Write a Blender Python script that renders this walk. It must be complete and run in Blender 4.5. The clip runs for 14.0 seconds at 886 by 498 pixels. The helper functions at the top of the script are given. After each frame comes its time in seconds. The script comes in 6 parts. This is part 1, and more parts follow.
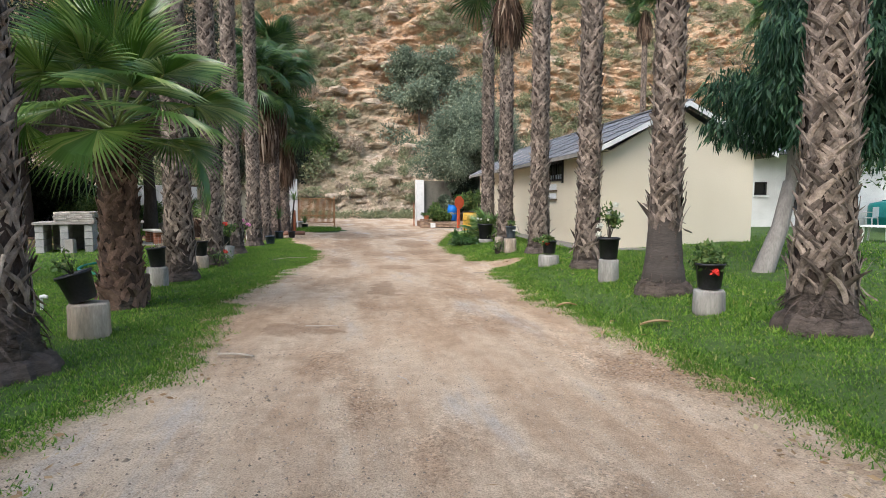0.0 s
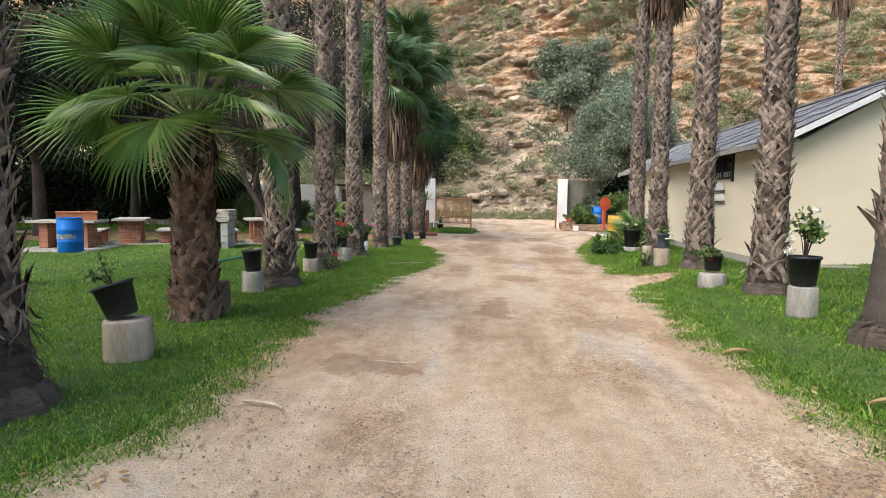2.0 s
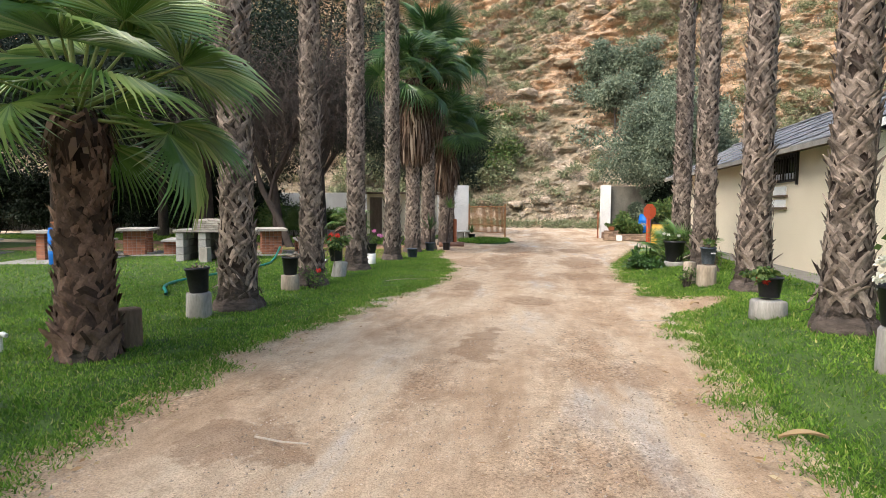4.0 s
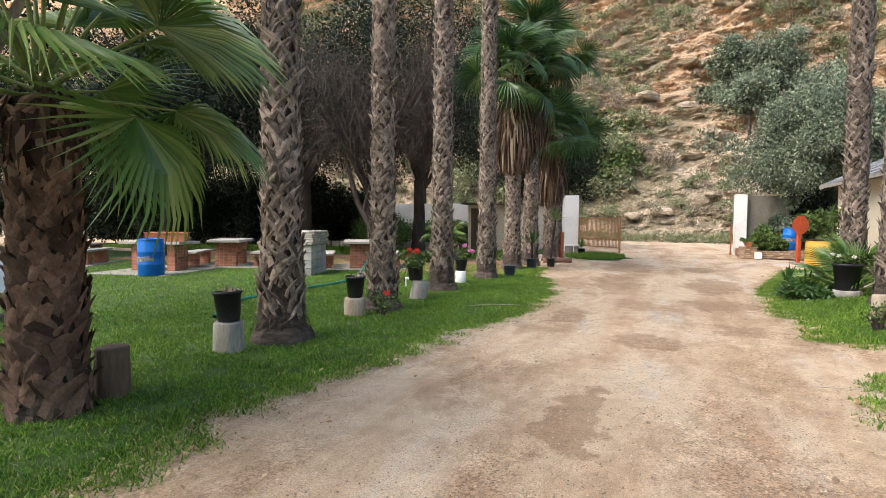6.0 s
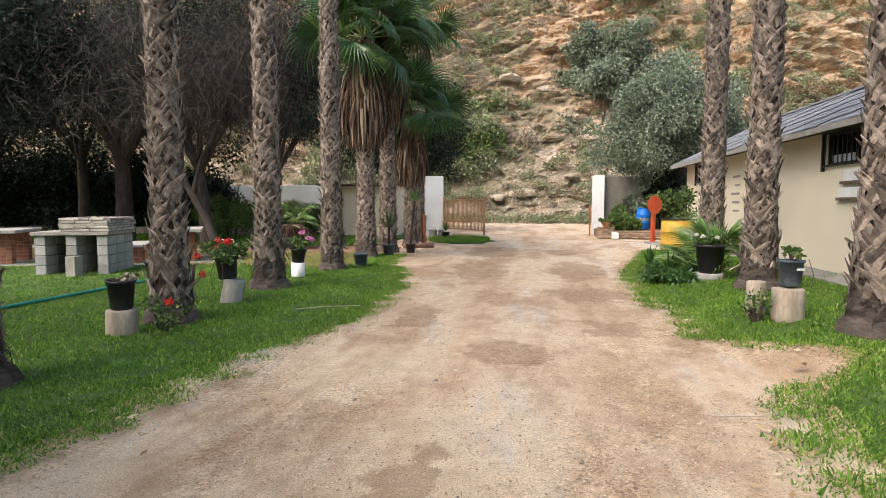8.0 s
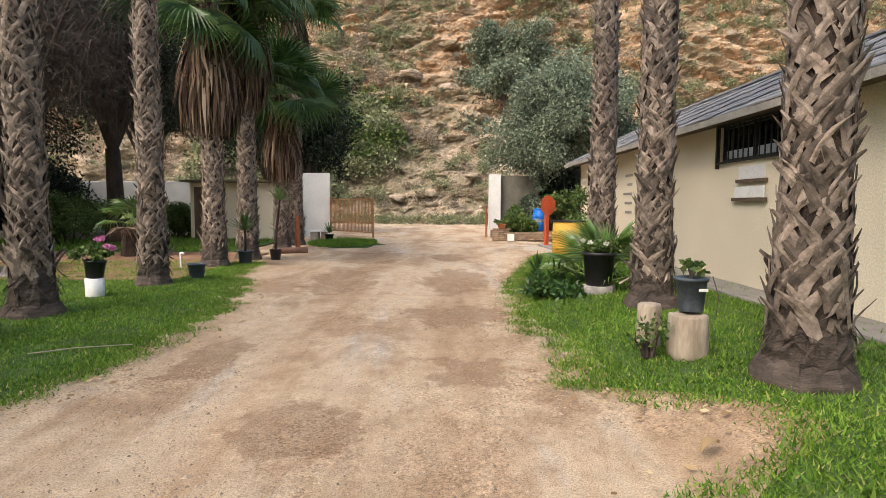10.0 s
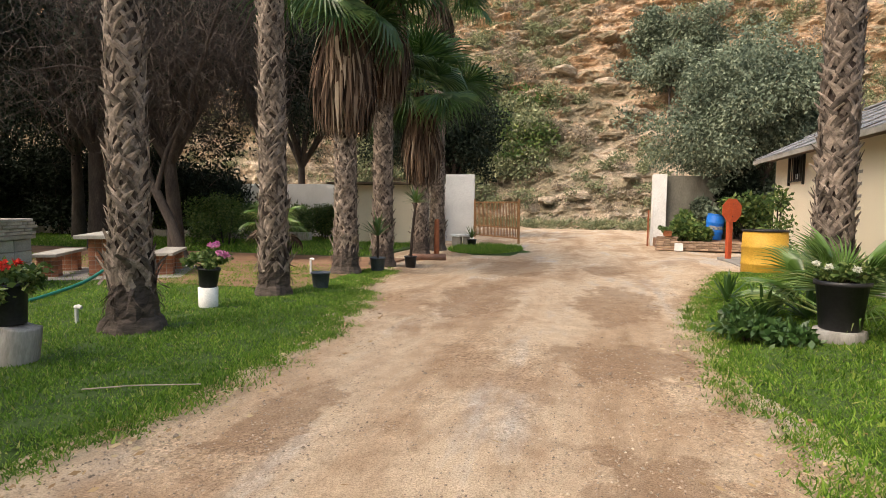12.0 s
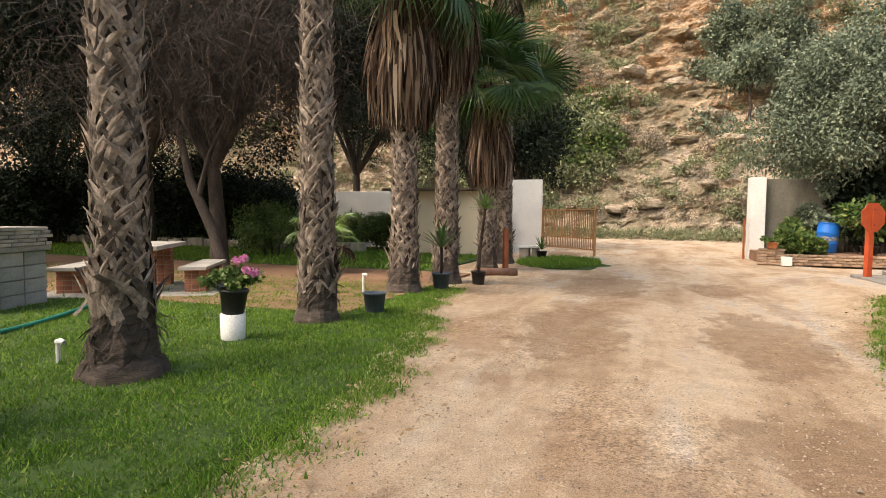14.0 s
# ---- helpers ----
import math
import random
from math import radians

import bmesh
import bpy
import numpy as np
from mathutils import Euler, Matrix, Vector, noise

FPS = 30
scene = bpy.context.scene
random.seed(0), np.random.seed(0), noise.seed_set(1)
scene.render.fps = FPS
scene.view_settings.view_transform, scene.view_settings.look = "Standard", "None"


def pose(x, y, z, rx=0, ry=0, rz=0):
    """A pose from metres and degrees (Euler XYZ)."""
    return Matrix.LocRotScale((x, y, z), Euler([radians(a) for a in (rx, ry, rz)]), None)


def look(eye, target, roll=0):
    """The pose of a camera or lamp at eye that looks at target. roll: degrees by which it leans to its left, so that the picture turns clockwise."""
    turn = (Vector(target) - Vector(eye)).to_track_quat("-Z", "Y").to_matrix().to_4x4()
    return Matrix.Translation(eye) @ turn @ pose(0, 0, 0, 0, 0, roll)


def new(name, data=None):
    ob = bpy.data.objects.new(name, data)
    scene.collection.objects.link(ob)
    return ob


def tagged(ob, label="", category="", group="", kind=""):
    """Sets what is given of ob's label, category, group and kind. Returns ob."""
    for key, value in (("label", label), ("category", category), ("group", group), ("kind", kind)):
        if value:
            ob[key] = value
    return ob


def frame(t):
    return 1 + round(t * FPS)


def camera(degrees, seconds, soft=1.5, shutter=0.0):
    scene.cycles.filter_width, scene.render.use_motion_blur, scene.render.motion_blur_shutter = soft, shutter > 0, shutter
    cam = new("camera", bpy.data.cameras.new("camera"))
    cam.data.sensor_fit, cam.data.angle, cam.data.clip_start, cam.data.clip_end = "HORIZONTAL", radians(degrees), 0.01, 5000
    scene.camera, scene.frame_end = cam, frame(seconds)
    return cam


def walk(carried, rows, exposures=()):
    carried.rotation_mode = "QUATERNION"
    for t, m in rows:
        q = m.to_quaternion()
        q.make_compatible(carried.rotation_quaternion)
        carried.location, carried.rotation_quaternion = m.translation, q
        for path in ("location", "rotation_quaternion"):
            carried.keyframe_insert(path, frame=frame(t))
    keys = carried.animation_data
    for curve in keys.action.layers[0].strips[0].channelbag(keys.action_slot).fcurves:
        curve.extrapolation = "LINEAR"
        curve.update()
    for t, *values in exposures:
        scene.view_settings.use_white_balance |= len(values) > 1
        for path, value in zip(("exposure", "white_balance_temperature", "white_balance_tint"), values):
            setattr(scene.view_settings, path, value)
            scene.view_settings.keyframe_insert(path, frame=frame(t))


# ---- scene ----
cam = camera(75.6, 14.0, soft=0.65)
PATH = [
    (0, (0.119, -0.138, 1.385), (0.45, 1.828, 1.22), -0.0),
    (0.5, (0.254, 0.234, 1.411), (0.413, 2.217, 1.199), 0.2),
    (1, (0.295, 0.754, 1.401), (0.234, 2.74, 1.179), 0.3),
    (1.5, (0.449, 1.126, 1.372), (0.292, 3.112, 1.189), 0.5),
    (2, (0.672, 1.463, 1.404), (0.494, 3.448, 1.237), 0.5),
    (4.5, (1.415, 3.579, 1.4), (0.915, 5.511, 1.275), 0.4),
    (5, (1.389, 3.999, 1.424), (0.723, 5.881, 1.305), 0.5),
    (5.5, (1.291, 4.491, 1.439), (0.585, 6.359, 1.328), 0.4),
    (6, (1.294, 4.94, 1.406), (0.569, 6.801, 1.305), 0.5),
    (6.5, (1.27, 5.371, 1.411), (0.557, 7.236, 1.302), 0.5),
    (7, (1.204, 5.882, 1.411), (0.551, 7.77, 1.299), 0.4),
    (7.5, (1.238, 6.336, 1.369), (0.727, 8.266, 1.242), 0.3),
    (8, (1.325, 6.787, 1.373), (1.026, 8.758, 1.216), 0.0),
    (8.5, (1.458, 7.289, 1.37), (1.374, 9.281, 1.203), 0.0),
    (11, (2.195, 9.519, 1.364), (2.212, 11.514, 1.218), 0.3),
    (11.5, (2.1, 9.953, 1.394), (1.907, 11.939, 1.249), 0.4),
    (12, (1.911, 10.362, 1.381), (1.411, 12.293, 1.231), 0.6),
    (12.5, (1.688, 10.736, 1.364), (0.922, 12.579, 1.235), 0.7),
    (13, (1.427, 11.186, 1.386), (0.703, 13.047, 1.267), 0.7),
    (13.5, (1.306, 11.628, 1.353), (0.62, 13.504, 1.24), 0.6),
    (14, (1.09, 12.026, 1.315), (0.41, 13.903, 1.198), 0.5),
]
walk(cam, [(t, look(eye, target, roll)) for t, eye, target, roll in PATH],
     [(0, 1.0, 5800, 10), (1, 1.1, 5950, 10), (2, 1.18, 6050, 10), (4.5, 1.24, 6150, 10), (7.5, 1.24, 6200, 11), (8.5, 1.1, 6250, 11), (11, 1.0, 6750, 12), (14, 1.18, 7100, 12)])

# ---- world and light ----
world = bpy.data.worlds.new("world")
scene.world = world
world.use_nodes = True
wn = world.node_tree.nodes
sky = wn.new("ShaderNodeTexSky")
sky.sky_type = "NISHITA"
sky.sun_disc = False
sky.sun_elevation = radians(48)
sky.sun_rotation = radians(221)
sky.air_density, sky.dust_density = 1.6, 4.0
wn["Background"].inputs["Strength"].default_value = 0.15
world.node_tree.links.new(sky.outputs[0], wn["Background"].inputs["Color"])
sun = new("sun", bpy.data.lights.new("sun", "SUN"))
sun.data.energy, sun.data.angle, sun.data.color = 1.5, radians(40), (1.0, 0.94, 0.86)
sun.matrix_world = look((-13, -15, 22), (0, 0, 0))



# ---- materials ----
def nodes_of(name, rough=0.8, metal=0.0, spec=0.3):
    m = bpy.data.materials.new(name)
    m.use_nodes = True
    b = m.node_tree.nodes["Principled BSDF"]
    b.inputs["Roughness"].default_value = rough
    b.inputs["Metallic"].default_value = metal
    b.inputs["Specular IOR Level"].default_value = spec
    return m, m.node_tree.nodes, m.node_tree.links, b


def noise_node(n, l, scale, detail=6, rough=0.6, stretch=None):
    tc = n.new("ShaderNodeTexCoord")
    no = n.new("ShaderNodeTexNoise")
    no.inputs["Scale"].default_value = scale
    no.inputs["Detail"].default_value = detail
    no.inputs["Roughness"].default_value = rough
    if stretch:
        mp = n.new("ShaderNodeMapping")
        mp.inputs["Scale"].default_value = stretch
        l.new(tc.outputs["Object"], mp.inputs[0])
        l.new(mp.outputs[0], no.inputs["Vector"])
    else:
        l.new(tc.outputs["Object"], no.inputs["Vector"])
    return no.outputs[0]


def ramp_node(n, l, src, stops):
    r = n.new("ShaderNodeValToRGB")
    while len(r.color_ramp.elements) < len(stops):
        r.color_ramp.elements.new(0.5)
    for e, (p, c) in zip(r.color_ramp.elements, stops):
        e.position, e.color = p, (*c, 1)
    l.new(src, r.inputs[0])
    return r.outputs[0]


def mix_node(n, l, fac, a, b, mode="MIX"):
    m = n.new("ShaderNodeMix")
    m.data_type, m.blend_type = "RGBA", mode
    for sock, v in ((0, fac), (6, a), (7, b)):
        if isinstance(v, (int, float)):
            m.inputs[sock].default_value = v
        elif isinstance(v, tuple):
            m.inputs[sock].default_value = (*v, 1)
        else:
            l.new(v, m.inputs[sock])
    return m.outputs[2]


def bump_node(n, l, b, src, strength, dist):
    bp = n.new("ShaderNodeBump")
    bp.inputs["Strength"].default_value = strength
    bp.inputs["Distance"].default_value = dist
    l.new(src, bp.inputs["Height"])
    l.new(bp.outputs[0], b.inputs["Normal"])


def surface(name, dark, light, scale=6.0, fine=60.0, rough=0.85, metal=0.0, bump=0.3, dist=0.01, spread=0.25, stretch=None, per="", amount=0.35):
    """A mottled surface: two noises between two colours, a fine relief, and a tone of its own for each piece."""
    m, n, l, b = nodes_of(name, rough, metal)
    big = noise_node(n, l, scale, stretch=stretch)
    small = noise_node(n, l, fine, stretch=stretch)
    mid = tuple((x + y) / 2 for x, y in zip(dark, light))
    col = ramp_node(n, l, big, [(0.5 - spread, dark), (0.5, mid), (0.5 + spread, light)])
    grain = ramp_node(n, l, small, [(0.3, (0.72, 0.72, 0.72)), (0.7, (1.2, 1.2, 1.2))])
    col = mix_node(n, l, 0.8, col, grain, "MULTIPLY")
    if per:
        src = n.new("ShaderNodeObjectInfo").outputs["Random"] if per == "object" else n.new("ShaderNodeNewGeometry").outputs["Random Per Island"]
        tone = ramp_node(n, l, src, [(0, (1 - amount,) * 3), (1, (1 + amount,) * 3)])
        col = mix_node(n, l, 1.0, col, tone, "MULTIPLY")
    l.new(col, b.inputs["Base Color"])
    bump_node(n, l, b, small, bump, dist)
    return m


def foliage(name, stops, rough=0.55, through_light=0.25, spec=0.35):
    """Leaves: a colour for each leaf, with some light passing through."""
    m, n, l, b = nodes_of(name, rough, spec=spec)
    isl = n.new("ShaderNodeNewGeometry").outputs["Random Per Island"]
    col = ramp_node(n, l, isl, stops)
    patch = ramp_node(n, l, noise_node(n, l, 0.9, 3), [(0.3, (0.7, 0.72, 0.7)), (0.7, (1.2, 1.18, 1.1))])
    col = mix_node(n, l, 0.8, col, patch, "MULTIPLY")
    l.new(col, b.inputs["Base Color"])
    if through_light:
        tr = n.new("ShaderNodeBsdfTranslucent")
        l.new(col, tr.inputs[0])
        ms = n.new("ShaderNodeMixShader")
        ms.inputs[0].default_value = through_light
        l.new(b.outputs[0], ms.inputs[1])
        l.new(tr.outputs[0], ms.inputs[2])
        l.new(ms.outputs[0], n["Material Output"].inputs[0])
    return m


def dirt_material():
    m, n, l, b = nodes_of("packed_dirt", 0.95, spec=0.15)
    tc = n.new("ShaderNodeTexCoord")
    lane = noise_node(n, l, 1.0, 7, 0.68, (1.1, 0.22, 1))
    blot = noise_node(n, l, 0.75, 8, 0.66, (1, 0.5, 1))
    mid = noise_node(n, l, 5.0, 8, 0.7)
    fine = noise_node(n, l, 90.0, 4, 0.7)
    base = ramp_node(n, l, lane, [(0.30, (0.36, 0.245, 0.15)), (0.42, (0.49, 0.355, 0.235)), (0.55, (0.585, 0.46, 0.325)), (0.66, (0.51, 0.455, 0.39))])
    brown = ramp_node(n, l, blot, [(0.50, (0, 0, 0)), (0.60, (1, 1, 1))])
    base = mix_node(n, l, mix_node(n, l, 0.7, (0, 0, 0), brown), base, (0.335, 0.215, 0.13))
    # damp patches in the wheel tracks towards the gate
    sep = n.new("ShaderNodeSeparateXYZ")
    warp = n.new("ShaderNodeMix")
    warp.data_type, warp.blend_type = "RGBA", "ADD"
    warp.inputs[0].default_value = 1.25
    l.new(tc.outputs["Object"], warp.inputs[6])
    warp.clamp_result = False
    wob = n.new("ShaderNodeTexNoise")
    wob.inputs["Scale"].default_value = 1.9
    wob.inputs["Detail"].default_value = 9
    wob.inputs["Roughness"].default_value = 0.68
    l.new(tc.outputs["Object"], wob.inputs["Vector"])
    l.new(wob.outputs[1], warp.inputs[7])
    l.new(warp.outputs[2], sep.inputs[0])
    damp = None
    for px, py, rx, ry in ((2.1, 15.6, 0.75, 0.75), (2.2, 19.0, 0.6, 1.9), (0.1, 18.9, 0.7, 1.7), (1.0, 12.0, 0.5, 0.5), (2.2, 13.3, 0.4, 0.5), (0.2, 23.5, 0.8, 2.0), (-0.5, 6.2, 0.4, 0.4), (0.55, 9.0, 0.25, 0.9), (-0.2, 13.6, 0.3, 0.8), (2.1, 23.6, 0.5, 1.2)):
        parts = []
        for sock, c, r in ((0, px + 0.62, rx), (1, py + 0.62, ry)):
            sub = n.new("ShaderNodeMath")
            sub.operation = "SUBTRACT"
            l.new(sep.outputs[sock], sub.inputs[0])
            sub.inputs[1].default_value = c
            div = n.new("ShaderNodeMath")
            div.operation = "DIVIDE"
            l.new(sub.outputs[0], div.inputs[0])
            div.inputs[1].default_value = r
            sq = n.new("ShaderNodeMath")
            sq.operation = "POWER"
            ab = n.new("ShaderNodeMath")
            ab.operation = "ABSOLUTE"
            l.new(div.outputs[0], ab.inputs[0])
            l.new(ab.outputs[0], sq.inputs[0])
            sq.inputs[1].default_value = 2
            parts.append(sq.outputs[0])
        add = n.new("ShaderNodeMath")
        l.new(parts[0], add.inputs[0])
        l.new(parts[1], add.inputs[1])
        inv = n.new("ShaderNodeMapRange")
        inv.interpolation_type = "SMOOTHSTEP"
        inv.inputs[1].default_value, inv.inputs[2].default_value = 1.9, 0.0
        l.new(add.outputs[0], inv.inputs[0])
        if damp is None:
            damp = inv.outputs[0]
        else:
            mx = n.new("ShaderNodeMath")
            mx.operation = "MAXIMUM"
            l.new(damp, mx.inputs[0])
            l.new(inv.outputs[0], mx.inputs[1])
            damp = mx.outputs[0]
    streak = noise_node(n, l, 1.6, 10, 0.72, (1.3, 0.8, 1))
    broken = n.new("ShaderNodeMath")
    broken.operation = "MULTIPLY_ADD"
    l.new(streak, broken.inputs[0])
    broken.inputs[1].default_value = 2.6
    l.new(damp, broken.inputs[2])
    edge = n.new("ShaderNodeMapRange")
    edge.interpolation_type = "SMOOTHSTEP"
    edge.inputs[1].default_value, edge.inputs[2].default_value = 1.78, 2.05
    l.new(broken.outputs[0], edge.inputs[0])
    half = n.new("ShaderNodeMath")
    half.operation = "MULTIPLY"
    l.new(edge.outputs[0], half.inputs[0])
    half.inputs[1].default_value = 0.6
    base = mix_node(n, l, half.outputs[0], base, (0.265, 0.165, 0.098))
    grit = ramp_node(n, l, mid, [(0.3, (0.78, 0.76, 0.74)), (0.7, (1.15, 1.15, 1.15))])
    base = mix_node(n, l, 0.85, base, grit, "MULTIPLY")
    vor = n.new("ShaderNodeTexVoronoi")
    vor.inputs["Scale"].default_value = 55
    l.new(tc.outputs["Object"], vor.inputs["Vector"])
    peb = ramp_node(n, l, vor.outputs["Color"], [(0.0, (0.34, 0.31, 0.29)), (0.45, (0.95, 0.95, 0.95)), (1.0, (1.5, 1.48, 1.45))])
    base = mix_node(n, l, mix_node(n, l, 0.75, (0, 0, 0), ramp_node(n, l, noise_node(n, l, 0.8, 4, 0.6, (1, 0.45, 1)), [(0.47, (0.0, 0.0, 0.0)), (0.6, (1, 1, 1))])), base, mix_node(n, l, 1.0, base, peb, "MULTIPLY"))
    sp = ramp_node(n, l, fine, [(0.36, (0.42, 0.39, 0.37)), (0.5, (1, 1, 1)), (0.66, (1.35, 1.35, 1.35))])
    base = mix_node(n, l, 0.6, base, sp, "MULTIPLY")
    l.new(base, b.inputs["Base Color"])
    hs = n.new("ShaderNodeMath")
    l.new(fine, hs.inputs[0])
    l.new(mid, hs.inputs[1])
    bump_node(n, l, b, hs.outputs[0], 0.6, 0.025)
    return m


def hill_material():
    m, n, l, b = nodes_of("hill_rock", 0.95, spec=0.1)
    tc = n.new("ShaderNodeTexCoord")
    strata = noise_node(n, l, 1.0, 10, 0.75, (0.55, 0.55, 2.2))
    big = noise_node(n, l, 0.12, 5, 0.6)
    mid = noise_node(n, l, 0.8, 8, 0.7)
    fine = noise_node(n, l, 6.0, 6, 0.75)
    rock = ramp_node(n, l, strata, [(0.30, (0.34, 0.19, 0.10)), (0.42, (0.66, 0.41, 0.24)), (0.54, (0.80, 0.57, 0.38)), (0.68, (0.86, 0.71, 0.55))])
    pale = ramp_node(n, l, strata, [(0.3, (0.52, 0.38, 0.27)), (0.46, (0.78, 0.62, 0.46)), (0.68, (0.86, 0.74, 0.60))])
    sep = n.new("ShaderNodeSeparateXYZ")
    l.new(tc.outputs["Object"], sep.inputs[0])
    low = n.new("ShaderNodeMapRange")
    low.inputs[1].default_value, low.inputs[2].default_value = 12.0, 4.0
    l.new(sep.outputs[2], low.inputs[0])
    rock = mix_node(n, l, low.outputs[0], rock, pale)
    # loose blocks and cracks
    mp = n.new("ShaderNodeMapping")
    mp.inputs["Scale"].default_value = (1.3, 1.3, 3.2)
    l.new(tc.outputs["Object"], mp.inputs[0])
    vor = n.new("ShaderNodeTexVoronoi")
    vor.feature = "DISTANCE_TO_EDGE"
    vor.inputs["Scale"].default_value = 1.3
    l.new(mp.outputs[0], vor.inputs["Vector"])
    crack = ramp_node(n, l, vor.outputs["Distance"], [(0.0, (0.5, 0.45, 0.4)), (0.06, (1, 1, 1))])
    rock = mix_node(n, l, 0.75, rock, crack, "MULTIPLY")
    dry = ramp_node(n, l, mid, [(0.3, (0.20, 0.17, 0.10)), (0.5, (0.36, 0.30, 0.20)), (0.7, (0.52, 0.43, 0.30))])
    add = n.new("ShaderNodeMath")
    l.new(big, add.inputs[0])
    l.new(mid, add.inputs[1])
    half = n.new("ShaderNodeMath")
    half.operation = "MULTIPLY"
    half.inputs[1].default_value = 0.5
    l.new(add.outputs[0], half.inputs[0])
    mask = ramp_node(n, l, half.outputs[0], [(0.48, (0, 0, 0)), (0.56, (1, 1, 1))])
    col = mix_node(n, l, mask, rock, dry)
    sp = ramp_node(n, l, fine, [(0.3, (0.66, 0.63, 0.6)), (0.7, (1.25, 1.25, 1.25))])
    col = mix_node(n, l, 0.9, col, sp, "MULTIPLY")
    l.new(col, b.inputs["Base Color"])
    hs = n.new("ShaderNodeMath")
    l.new(fine, hs.inputs[0])
    l.new(strata, hs.inputs[1])
    bump_node(n, l, b, hs.outputs[0], 1.0, 0.5)
    return m


DIRT = dirt_material()
HILL = hill_material()
SOIL = surface("lawn_soil", (0.028, 0.055, 0.011), (0.085, 0.135, 0.03), 2.2, 40, 0.95, bump=0.5, dist=0.02)
BARE = surface("bare_brown_soil", (0.16, 0.085, 0.05), (0.30, 0.18, 0.11), 1.5, 30, 0.95)
GRASS = foliage("grass_blades", [(0.0, (0.05, 0.12, 0.012)), (0.5, (0.13, 0.26, 0.028)), (0.92, (0.25, 0.37, 0.055)), (1.0, (0.46, 0.42, 0.17))], 0.6, 0.3, 0.25)
BARK = surface("palm_fibre", (0.016, 0.011, 0.009), (0.085, 0.06, 0.047), 9, 70, 0.95, bump=0.9, dist=0.03, stretch=(1, 1, 0.45))
FIBRE = surface("matted_palm_fibre", (0.035, 0.027, 0.023), (0.15, 0.118, 0.098), 12, 80, 0.95, bump=0.9, dist=0.02, stretch=(0.5, 0.5, 2.0), per="island", amount=0.4)
RINGS = surface("smooth_ringed_trunk", (0.045, 0.037, 0.032), (0.105, 0.09, 0.08), 3, 45, 0.9, bump=0.8, dist=0.012, stretch=(0.3, 0.3, 2.2))
BOOT = surface("palm_leaf_bases", (0.05, 0.036, 0.028), (0.34, 0.275, 0.225), 11, 60, 0.9, bump=0.6, dist=0.01, per="island", amount=0.62)
BOOT_DARK = surface("young_palm_leaf_bases", (0.05, 0.028, 0.02), (0.21, 0.135, 0.10), 7, 45, 0.85, bump=0.6, dist=0.01, per="island", amount=0.6)
FAN = foliage("fan_leaf", [(0.0, (0.075, 0.155, 0.03)), (0.6, (0.135, 0.245, 0.05)), (0.93, (0.25, 0.35, 0.10)), (1.0, (0.33, 0.33, 0.13))], 0.33, 0.2, 0.6)
FAN_DARK = foliage("dark_fan_leaf", [(0.0, (0.03, 0.075, 0.02)), (0.6, (0.055, 0.125, 0.03)), (1.0, (0.11, 0.185, 0.05))], 0.42, 0.25, 0.5)
THATCH = foliage("dead_fronds", [(0.0, (0.022, 0.014, 0.011)), (0.5, (0.095, 0.06, 0.042)), (0.85, (0.19, 0.13, 0.095)), (1.0, (0.34, 0.27, 0.21))], 0.9, 0.1, 0.15)
PETIOLE = surface("leaf_stalk", (0.10, 0.15, 0.04), (0.22, 0.26, 0.08), 8, 40, 0.5)
# near-black leaves; on the hedges this tone also stands for tree shade
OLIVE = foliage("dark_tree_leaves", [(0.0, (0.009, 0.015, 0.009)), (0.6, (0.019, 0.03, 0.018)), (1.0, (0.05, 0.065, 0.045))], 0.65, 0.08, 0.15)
GREY = foliage("grey_olive_leaves", [(0.0, (0.075, 0.10, 0.07)), (0.6, (0.155, 0.19, 0.135)), (1.0, (0.29, 0.33, 0.24))], 0.7, 0.1, 0.12)
WILLOW = foliage("willow_leaves", [(0.0, (0.015, 0.042, 0.024)), (0.6, (0.032, 0.08, 0.042)), (1.0, (0.075, 0.145, 0.07))], 0.5, 0.15, 0.25)
BUSH = foliage("bush_leaves", [(0.0, (0.04, 0.085, 0.02)), (0.6, (0.10, 0.165, 0.04)), (1.0, (0.22, 0.26, 0.08))], 0.6, 0.2)
SCRUB_G = foliage("green_scrub", [(0.0, (0.11, 0.125, 0.07)), (0.6, (0.20, 0.215, 0.12)), (1.0, (0.34, 0.34, 0.21))], 0.85, 0.05, 0.1)
SCRUB_B = foliage("dry_scrub", [(0.0, (0.17, 0.13, 0.10)), (0.6, (0.30, 0.24, 0.18)), (1.0, (0.44, 0.37, 0.29))], 0.9, 0.05)
TWIG = surface("dry_twigs", (0.038, 0.029, 0.025), (0.12, 0.095, 0.08), 5, 40, 0.95, per="island")
TREEBARK = surface("tree_bark", (0.028, 0.022, 0.019), (0.09, 0.072, 0.06), 5, 40, 0.95, bump=0.8, dist=0.02, stretch=(1, 1, 0.3))
FLAKING = surface("pale_flaking_bark", (0.10, 0.075, 0.055), (0.40, 0.33, 0.26), 5, 40, 0.9, bump=0.8, dist=0.02, spread=0.15, stretch=(1, 1, 0.22))
PALEBARK = surface("pale_smooth_bark", (0.19, 0.17, 0.155), (0.36, 0.33, 0.30), 4, 40, 0.85, bump=0.4, stretch=(1, 1, 0.3))
PLASTER = surface("cream_plaster", (0.66, 0.58, 0.44), (0.74, 0.66, 0.51), 0.9, 50, 0.9, bump=0.25, dist=0.004)
